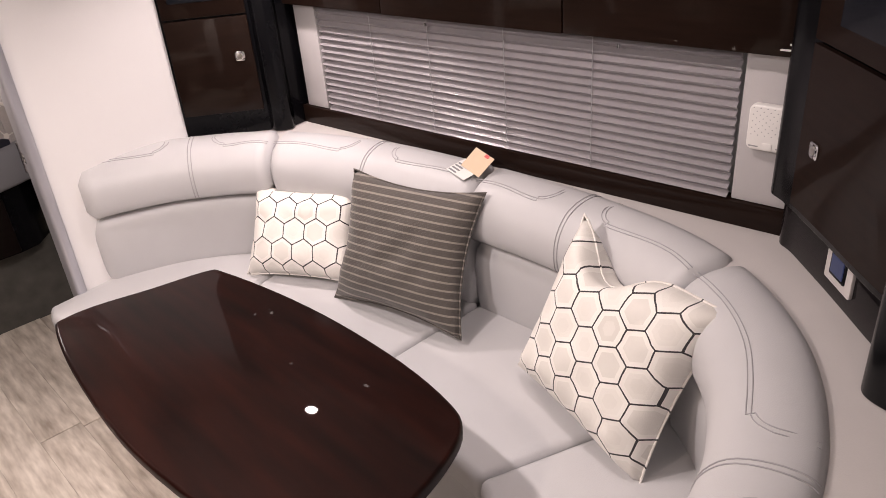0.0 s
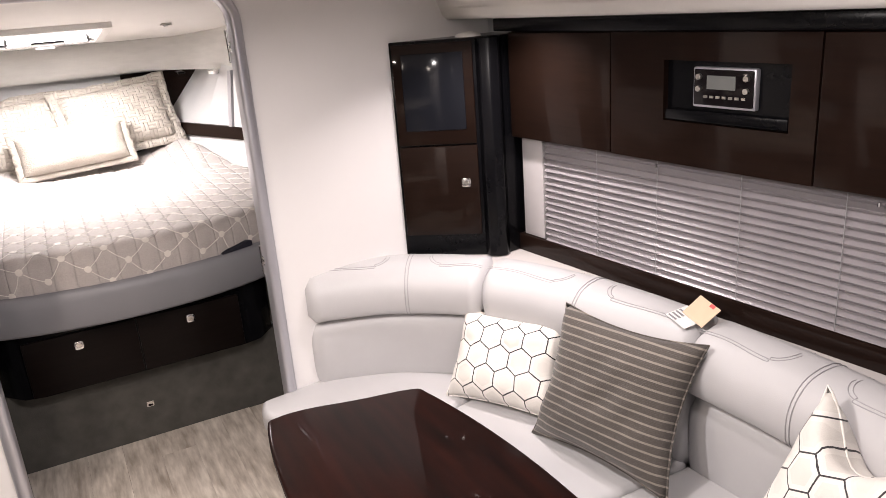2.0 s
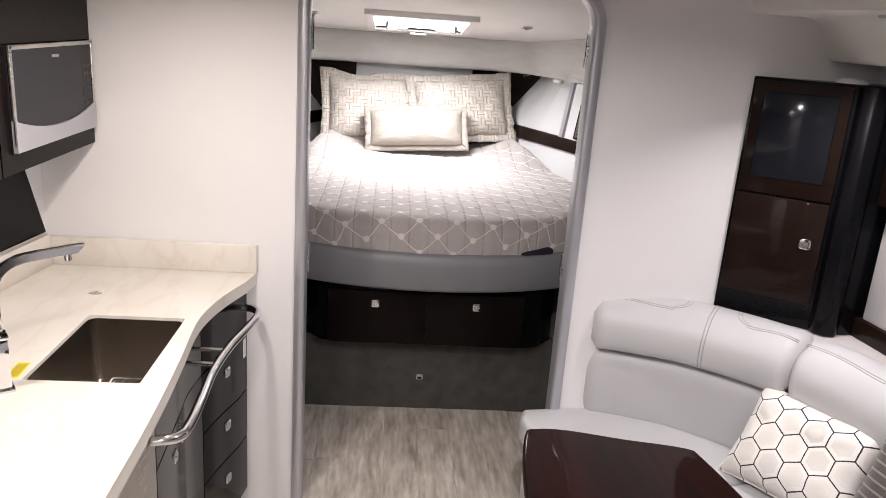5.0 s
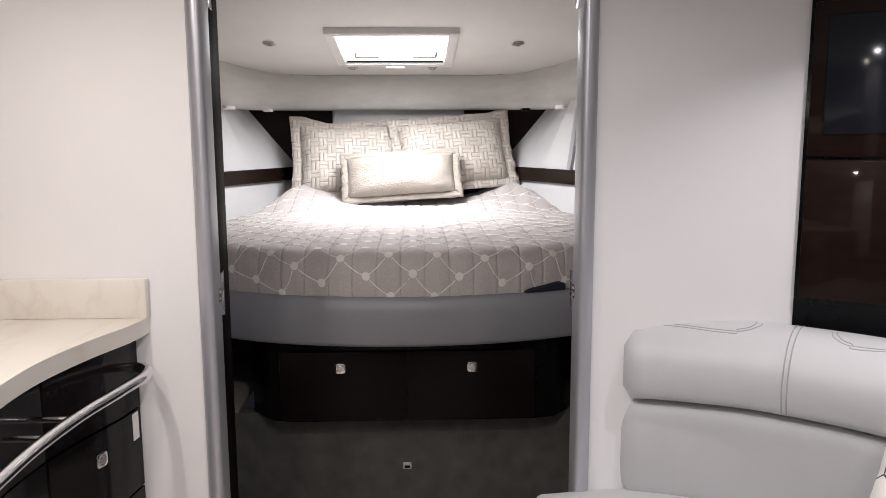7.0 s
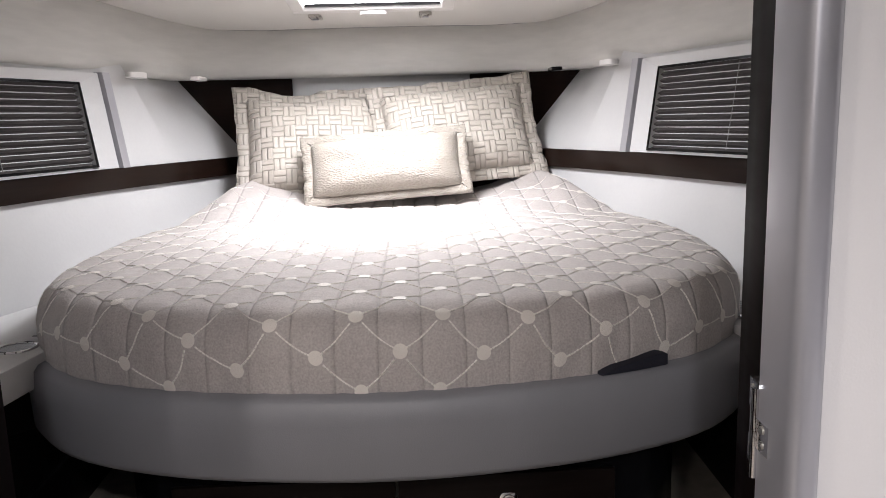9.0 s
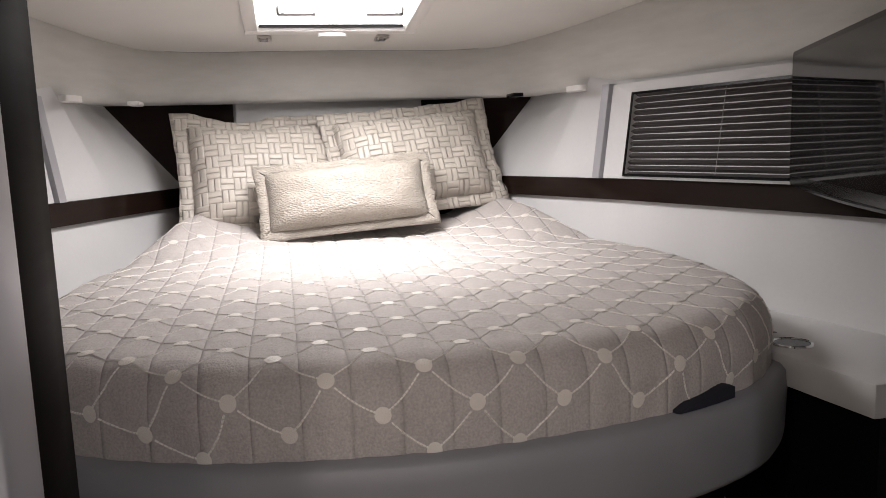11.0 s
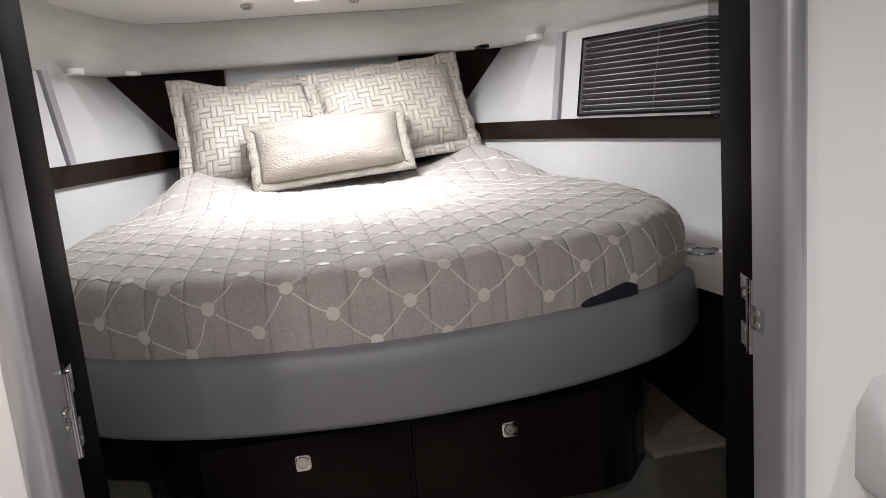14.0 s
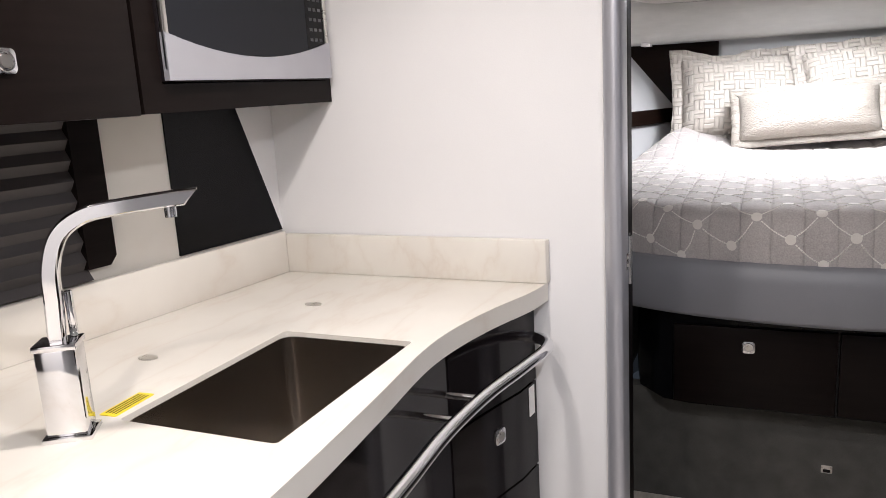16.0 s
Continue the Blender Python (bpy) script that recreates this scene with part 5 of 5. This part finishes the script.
# cabin windows with blinds
for sgn in (1, -1):
    w = tagged(thing("window_%d" % (1 if sgn > 0 else 2), "cabin side window with white frame and drawn dark blind", "window"), kind="structure")
    x0, x1 = -4.20, -3.05
    outer = [(x0, 1.202), (x1, 1.202), (x1, 1.520), (x0, 1.520)]
    inner = [(x0 + 0.085, 1.205), (x1 - 0.05, 1.205), (x1 - 0.05, 1.482), (x0 + 0.085, 1.482)]

    def on(x, z, o):
        return Vector((x, YC + sgn * (half_w(x, z) - o), z))

    bm = bmesh.new()
    ring_o = [bm.verts.new(on(x, z, 0.018)) for x, z in outer]
    ring_i = [bm.verts.new(on(x, z, 0.018)) for x, z in inner]
    deep = [bm.verts.new(on(x, z, -0.0)) for x, z in inner]
    lo = [bm.verts.new(on(x, z, -0.0)) for x, z in outer]
    for i in range(4):
        k = (i + 1) % 4
        bm.faces.new((ring_o[i], ring_o[k], ring_i[k], ring_i[i]))
        bm.faces.new((ring_i[i], ring_i[k], deep[k], deep[i]))
        bm.faces.new((ring_o[k], ring_o[i], lo[i], lo[k]))
    part("frame", bm, HULL, w, smooth=0)
    bm = bmesh.new()
    for (xa, za), (xb, zb) in (((x0 + 0.083, 1.210), (x0 + 0.093, 1.484)), ((x0 + 0.083, 1.480), (x1 - 0.05, 1.488)), ((x0 + 0.083, 1.210), (x1 - 0.05, 1.218))):
        q = [bm.verts.new(on(x, z, 0.021)) for x, z in ((xa, za), (xb, za), (xb, zb), (xa, zb))]
        bm.faces.new(q)
    part("inner_edge", bm, BLACK, w)
    rows = []
    for i in range(27):
        z = 1.215 + 0.266 * i / 26
        rows.append([on(x, z, -0.002 if i % 2 else 0.0135) for x in np.linspace(x0 + 0.09, x1 - 0.055, 8)])
    part("pleated_blind", loft(rows), BLIND_DARK, w, "dark pleated blind", smooth=0)
    part("cord", tube([on(-3.75, 1.222, 0.016), on(-3.75, 1.478, 0.016)], 0.0012, 5), PIPING, w)
    st = setting("window_end_strip", loft([[on(x, z, o) for x, z, o in ((xx, 1.201, 0.0), (xx, 1.201, 0.03), (xx, 1.523, 0.03), (xx, 1.523, 0.0))] for xx in (-4.235, -4.205)], closed=True, caps=True), TRIMGREY, "satin grey strip at the end of the window", "trim")
    rl = thing("reading_light", "small white oval reading light under the soffit", "light", "reading lights")
    part("shell", disc(0.055, 0.018, 24, Matrix.Translation((-4.33, YC + sgn * (half_w(-4.33, 1.5) - 0.06), 1.518)) @ Matrix.Diagonal((1.2, 0.55, 1, 1))), WHITE, rl)
    vt = thing("soffit_fitting", "small dark fitting under the soffit", "fitting")
    part("shell", box(-4.66, -4.56, YC + sgn * 0.70 - 0.02, YC + sgn * 0.70 + 0.02, 1.508, 1.523, 0.003), BLACK if sgn > 0 else WHITE, vt)

# roof hatch
hx0, hx1, hy0, hy1 = -4.515, -3.84, -0.065, 0.535
hatch = thing("roof_hatch", "bright white-framed roof hatch with chrome handles", "hatch")


def hz(x, d=0.0):
    return roof_z(x) - d


def roof_box(x0, x1, y0, y1, d0, d1):
    bm = box(x0, x1, y0, y1, 0, 1)
    for v in bm.verts:
        v.co.z = hz(v.co.x, d1 if v.co.z < 0.5 else d0)
    return bm


for a, b, c, d in ((hx0, hx0 + 0.045, hy0, hy1), (hx1 - 0.045, hx1, hy0, hy1), (hx0 + 0.045, hx1 - 0.045, hy0, hy0 + 0.045), (hx0 + 0.045, hx1 - 0.045, hy1 - 0.045, hy1)):
    part("frame", soften(roof_box(a, b, c, d, -0.002, 0.028), 0.004, 2), WHITE, hatch)
part("pane", roof_box(hx0 + 0.045, hx1 - 0.045, hy0 + 0.045, hy1 - 0.045, 0.002, 0.008), DAY, hatch, "bright translucent daylight pane")
part("gasket", roof_box(hx0 + 0.046, hx0 + 0.060, hy0 + 0.05, hy1 - 0.05, 0.008, 0.016), CHARCOAL, hatch)
bmd = disc(0.05, 0.012, 24, Matrix.Translation((hx0 + 0.03, (hy0 + hy1) / 2, hz(hx0, 0.033))) @ Matrix.Diagonal((0.5, 1.0, 1, 1)))
part("blind_pull", bmd, WHITE, hatch)
for y in (0.115, 0.375):
    s = 1 if y > 0.26 else -1
    part("handle", tube(curve([(-4.20, y - s * 0.05, hz(-4.2, 0.045)), (-4.20, y + s * 0.05, hz(-4.2, 0.045)), (-4.20, y + s * 0.062, hz(-4.2, 0.04)), (-4.20, y + s * 0.064, hz(-4.2, 0.005))], 4), 0.009, 8), CHROME, hatch, "chrome hatch handle")
for lx, ly in CABIN_LIGHTS:
    downlight("cabin_downlight", (lx, ly, roof_z(lx) - 0.004), (0, 0, -1), "small square nickel downlight, unlit, in the cabin ceiling", 0.018, True)

# ---- berth ----
YB = 0.305
HALFBED = [(-2.875, 0.0), (-2.893, 0.22), (-2.935, 0.42), (-3.01, 0.60), (-3.11, 0.72), (-3.25, 0.815), (-3.45, 0.865), (-3.75, 0.88), (-4.1, 0.83), (-4.45, 0.70), (-4.75, 0.58), (-4.88, 0.50), (-4.90, 0.25)]
outline = curve([(x, YB + w) for x, w in HALFBED] + [(-4.90, YB)] + [(x, YB - w) for x, w in reversed(HALFBED[1:])], 6, closed=True)
CX = -3.85
ang = np.array([math.atan2(p.y - YB, p.x - CX) for p in outline])
rad = np.array([math.hypot(p.y - YB, p.x - CX) for p in outline])
order = np.argsort(ang)
ANG = np.concatenate([ang[order] - 2 * math.pi, ang[order], ang[order] + 2 * math.pi])
RAD = np.concatenate([rad[order]] * 3)


def rho(t):
    return float(np.interp(t, ANG, RAD))


ROLL, SIDE = 0.085, 0.830
CHANNEL = 0.0815


def puff(y):
    """Depth of the quilted channels that run from the head to the foot."""
    return 0.0045 * (abs(math.sin(math.pi * (y - 0.2828) / CHANNEL)) ** 0.55 - 1.0)


def top_z(x, y):
    """Height of the bed's top: slightly crowned, raised in the corners at the head."""
    h = 0.992 + 0.02 * min(1, max(0, (-2.9 - x) / 1.8))
    side = min(1.0, abs(y - YB) / 0.62)
    head = min(1.0, max(0.0, (-4.15 - x) / 0.45))
    return h + 0.140 * head * side ** 2.6 + 0.004 * noise.noise(Vector((x * 5, y * 5, 0)))


def on_bed(x, y, lift=0.0):
    """The point of the bed's cover that lies at (x, y) when the cover is laid flat."""
    t, r = math.atan2(y - YB, x - CX), math.hypot(x - CX, y - YB)
    R = rho(t)
    s = r - (R - ROLL)
    lift += puff(y)
    if s <= 0:
        return Vector((x, y, top_z(x, y) + lift))
    a = min(s / ROLL, math.pi / 2)
    rr = R - ROLL + (ROLL + lift) * math.sin(a)
    q = R - ROLL
    z = top_z(CX + q * math.cos(t), YB + q * math.sin(t)) - ROLL + (ROLL + lift) * math.cos(a)
    z -= max(0, s - ROLL * math.pi / 2)
    return Vector((CX + rr * math.cos(t), YB + rr * math.sin(t), z))


bed = thing("berth", "island berth with grey padded band and dark drawer base", "bed")
NT = 720
rows = []
for k in range(NT + 1):
    t = -math.pi + 2 * math.pi * k / NT
    R = rho(t)
    drop = top_z(CX + (R - ROLL) * math.cos(t), YB + (R - ROLL) * math.sin(t)) - ROLL - SIDE + 0.01
    rs = [R * f for f in np.linspace(0.0004, 0.90, 46)] + [R - ROLL + ROLL * f for f in np.linspace(0.1, 1.57, 9)] + [R - ROLL + ROLL * math.pi / 2 + drop * f for f in (0.3, 0.6, 0.85, 1.0)]
    rows.append([on_bed(CX + r * math.cos(t), YB + r * math.sin(t)) for r in rs])
spread = part("bedspread", loft(rows), QUILT, None, smooth=0)
for poly in spread.data.polygons:
    poly.use_smooth = True
tagged(spread, "taupe quilted bedspread embroidered with an ivory diamond trellis", "bedspread")
PITCH, STEP = 0.163, 0.073
bm = bmesh.new()
bd = bmesh.new()
X0 = -2.764


def inside(x, y):
    t, r = math.atan2(y - YB, x - CX), math.hypot(x - CX, y - YB)
    R = rho(t)
    return r < R - ROLL + ROLL * math.pi / 2 + 0.078


for j in range(0, 24):
    x = X0 - STEP * j
    for i in range(-8, 9):
        y = 0.242 + PITCH * (i + (0.5 if j % 2 else 0.0))
        if not inside(x, y):
            continue
        ringp = [on_bed(x + 0.0145 * math.cos(a), y + 0.0145 * math.sin(a), 0.0010) for a in np.linspace(0, 2 * math.pi, 20, endpoint=False)]
        c = bd.verts.new(on_bed(x, y, 0.0024))
        vs = [bd.verts.new(p) for p in ringp]
        for k in range(20):
            bd.faces.new((c, vs[k], vs[(k + 1) % 20]))
        for dy in (-PITCH / 2, PITCH / 2):
            x2, y2 = x - STEP, y + dy
            if inside(x2, y2):
                cuts = np.linspace(0.13, 0.87, 12)
                for f0, f1 in zip(cuts, cuts[1:]):
                    pts = []
                    for f in (f0, f0 + 0.84 * (f1 - f0)):
                        bow = 0.010 * math.sin(math.pi * f)
                        pts.append(on_bed(x + (x2 - x) * f + bow, y + (y2 - y) * f, -0.0001))
                    tube(pts, 0.0021, 4, bm, caps=False)
tr = part("embroidered_trellis", bm, IVORY, spread, "ivory embroidered trellis lines", smooth=60)
tr["kind"] = "stuff"
tr = part("embroidered_dots", bd, DOTS, spread, "ivory embroidered dots", smooth=60)
tr["kind"] = "stuff"
strap = thing("navy_strap", "dark navy strap end tucked under the bedspread", "strap")
rows = []
for f in np.linspace(0, 1, 10):
    t = math.atan2(0.37 + 0.13 * f, 0.86 - 0.05 * f)
    R = rho(t) + 0.012
    hgt = 0.026 * f ** 0.7 * (1 if f < 0.9 else 0.75)
    rows.append([Vector((CX + (R + o) * math.cos(t), YB + (R + o) * math.sin(t), z)) for o, z in ((-0.01, 0.840), (0.004, 0.842), (0.004, 0.844 + hgt), (-0.02, 0.848 + hgt))])
part("cloth", loft(rows, closed=True, caps=True), NAVY, strap)


def bed_ring(scale_out, zs, closed_top=False, x_cut=None):
    rows = []
    for z, o in zs:
        row = []
        for k in range(120):
            t = -math.pi + 2 * math.pi * k / 120
            R = rho(t) + o
            row.append(Vector((CX + R * math.cos(t), YB + R * math.sin(t), z)))
        rows.append(row)
    return loft(rows, closed=True, caps=True)


part("padded_band", bed_ring(0, ((0.672, 0.0), (0.676, 0.022), (0.69, 0.030), (0.79, 0.034), (0.830, 0.030), (0.840, 0.018), (0.842, -0.01))), BAND, bed, "slate grey padded vinyl band", smooth=60)
base = [(-3.9, YB - 0.60), (-3.25, YB - 0.60), (-3.08, YB - 0.565), (-2.985, YB - 0.48), (-2.965, YB - 0.40), (-2.965, YB + 0.44), (-2.985, YB + 0.52), (-3.08, YB + 0.60), (-3.25, YB + 0.635), (-3.9, YB + 0.635)]
part("base", prism(base, 0.378, 0.672), BLACK, bed, "glossy black rounded bed base", smooth=60)
for y0, y1, ly in ((-0.142, 0.300, 0.068), (0.306, 0.745, 0.527)):
    d = part("drawer", box(-2.966, -2.952, y0, y1, 0.386, 0.632, 0.003), ESPRESSO, bed, "dark wooden drawer front")
    latch(d, (-2.951, ly, 0.575), (1, 0, 0))

# floor edge, riser and side steps
setting("riser_1", box(-3.12, -3.065, YC - 1.15, YC + 1.15, -0.006, 0.378), CARPET, "dark charcoal carpeted riser under the berth", "step")
kn = thing("riser_latch", "small square metal latch in the carpeted riser", "latch")
part("plate", plate(rounded(0.032, 0.026, 0.004), facing((-3.0645, 0.295, 0.165), (1, 0, 0)), 0.004, 0.001), STEEL, kn)
part("slot", plate(rounded(0.020, 0.010, 0.002), facing((-3.0638, 0.295, 0.160), (1, 0, 0)), 0.002), CHARCOAL, kn)
for sgn in (1, -1):
    yi = YB + sgn * 0.62
    yo = YB + sgn * 1.25
    setting("side_step", box(-4.2, -3.065, min(yi, yo), max(yi, yo), 0.372, 0.392, 0.004), BEIGE, "beige carpeted side step beside the berth", "step")
    s = thing("bedside_ledge", "white moulded bedside ledge with a cup holder", "shelf")
    pts = [(-4.1, YB + sgn * 0.80), (-3.45, YB + sgn * 0.80), (-3.20, YB + sgn * 0.76), (-2.90, YB + sgn * 0.80), (-2.90, YB + sgn * 1.22), (-4.1, YB + sgn * 0.86)]
    part("top", prism(pts if sgn > 0 else pts[::-1], 0.79, 0.862, 0.008), HULL, s)
    part("front", prism([(-4.1, YB + sgn * 0.84), (-3.2, YB + sgn * 0.81), (-2.93, YB + sgn * 0.84), (-2.93, YB + sgn * 1.2), (-4.1, YB + sgn * 0.9)], 0.392, 0.79), CHARCOAL, s, "charcoal carpeted ledge front")
    cx, cy = -3.195, YB + sgn * 0.838
    part("cup_ring", loft([[Vector((cx + (0.042 + 0.004 * math.cos(b)) * math.cos(a), cy + (0.042 + 0.004 * math.cos(b)) * math.sin(a), 0.863 + 0.004 * math.sin(b))) for b in np.linspace(0, 2 * math.pi, 8, endpoint=False)] for a in np.linspace(0, 2 * math.pi, 25)], closed=True), CHROME, s, "chrome cup holder ring")
    part("cup_well", disc(0.040, 0.004, 24, Matrix.Translation((cx, cy, 0.8625))), BLACK, s)
    for k in range(6):
        part("vent_slot", box(-3.40 + 0.02 * k, -3.392 + 0.02 * k, cy - 0.012, cy + 0.03, 0.862, 0.8635), PIPING, s)

# pillows on the berth
SHAM = "champagne satin pillow sham with quilted basket pattern"
pillow("quilted_sham", SHAM, (0.586, 0.42, 0.17), BASKET, leaning((-4.607, -0.009, 1.015), 11, 25, -1.4, 0.42, 0.045), "berth pillows", flange=0.045, seed=2, pinch=0.05, sag=0.07)
pillow("quilted_sham", SHAM, (0.61, 0.38, 0.17), BASKET, leaning((-4.605, 0.572, 1.070), 3, 25.5, 5, 0.38, 0.045), "berth pillows", flange=0.045, seed=4, pinch=0.05)
pillow("lumbar_pillow", "small champagne crinkled satin lumbar pillow", (0.588, 0.228, 0.14), CRINKLE, leaning((-4.417, 0.267, 1.035), -1.3, 25, 3.8, 0.228, 0.03), "berth pillows", flange=0.03, seed=7, pinch=0.03)

# television at the cabin side
tv = thing("television", "slim black glossy television on the cabin side", "television")
ta, te = Vector((-3.47, 1.325, 0)), Vector((-2.72, 0.985, 0))
td = (te - ta).normalized()
tn = Vector((td.y, -td.x, 0))
tn = tn if tn.y < 0 else -tn
tm = facing((ta + te) / 2 + Vector((0, 0, 1.372)), tn)
part("case", plate(rounded(0.82, 0.335, 0.014), tm, 0.035), BLACK, tv, smooth=0)
part("screen", plate(rounded(0.796, 0.300, 0.004), tm @ pose(0, 0.006, 0.002), 0.003), SCREEN, tv, "dark mirror-like screen", smooth=0)
part("lower_lip", tube([tm @ Vector((x, -0.168 - 0.006 * (1 - (x / 0.4) ** 2), -0.01)) for x in np.linspace(-0.39, 0.39, 9)], 0.007, 8), BLACK, tv)
part("bracket", box(-3.16, -3.04, 1.19, 1.40, 1.40, 1.50), BLACK, tv)

# ---- floor planks ----
PW, PL = 0.148, 1.22
pm = {}
rng = random.Random(3)
yy = -0.75
while yy < 1.3:
    xx = -3.063 - rng.random() * PL
    while xx < 1.3:
        a, b = max(xx, -3.063), min(xx + PL, 1.3)
        if b - a > 0.03:
            key = round(b - a, 2)
            if key not in pm:
                bm = box(0, key - 0.0007, 0, PW - 0.0007, -0.006, 0)
                me = bpy.data.meshes.new("plank")
                bm.to_mesh(me)
                bm.free()
                me.materials.append(PLANK)
                pm[key] = me
            ob = new("plank", pm[key])
            ob.location = (a, yy, 0)
            ob.parent = bpy.data.objects["floor_1"]
        xx += PL
    yy += PW
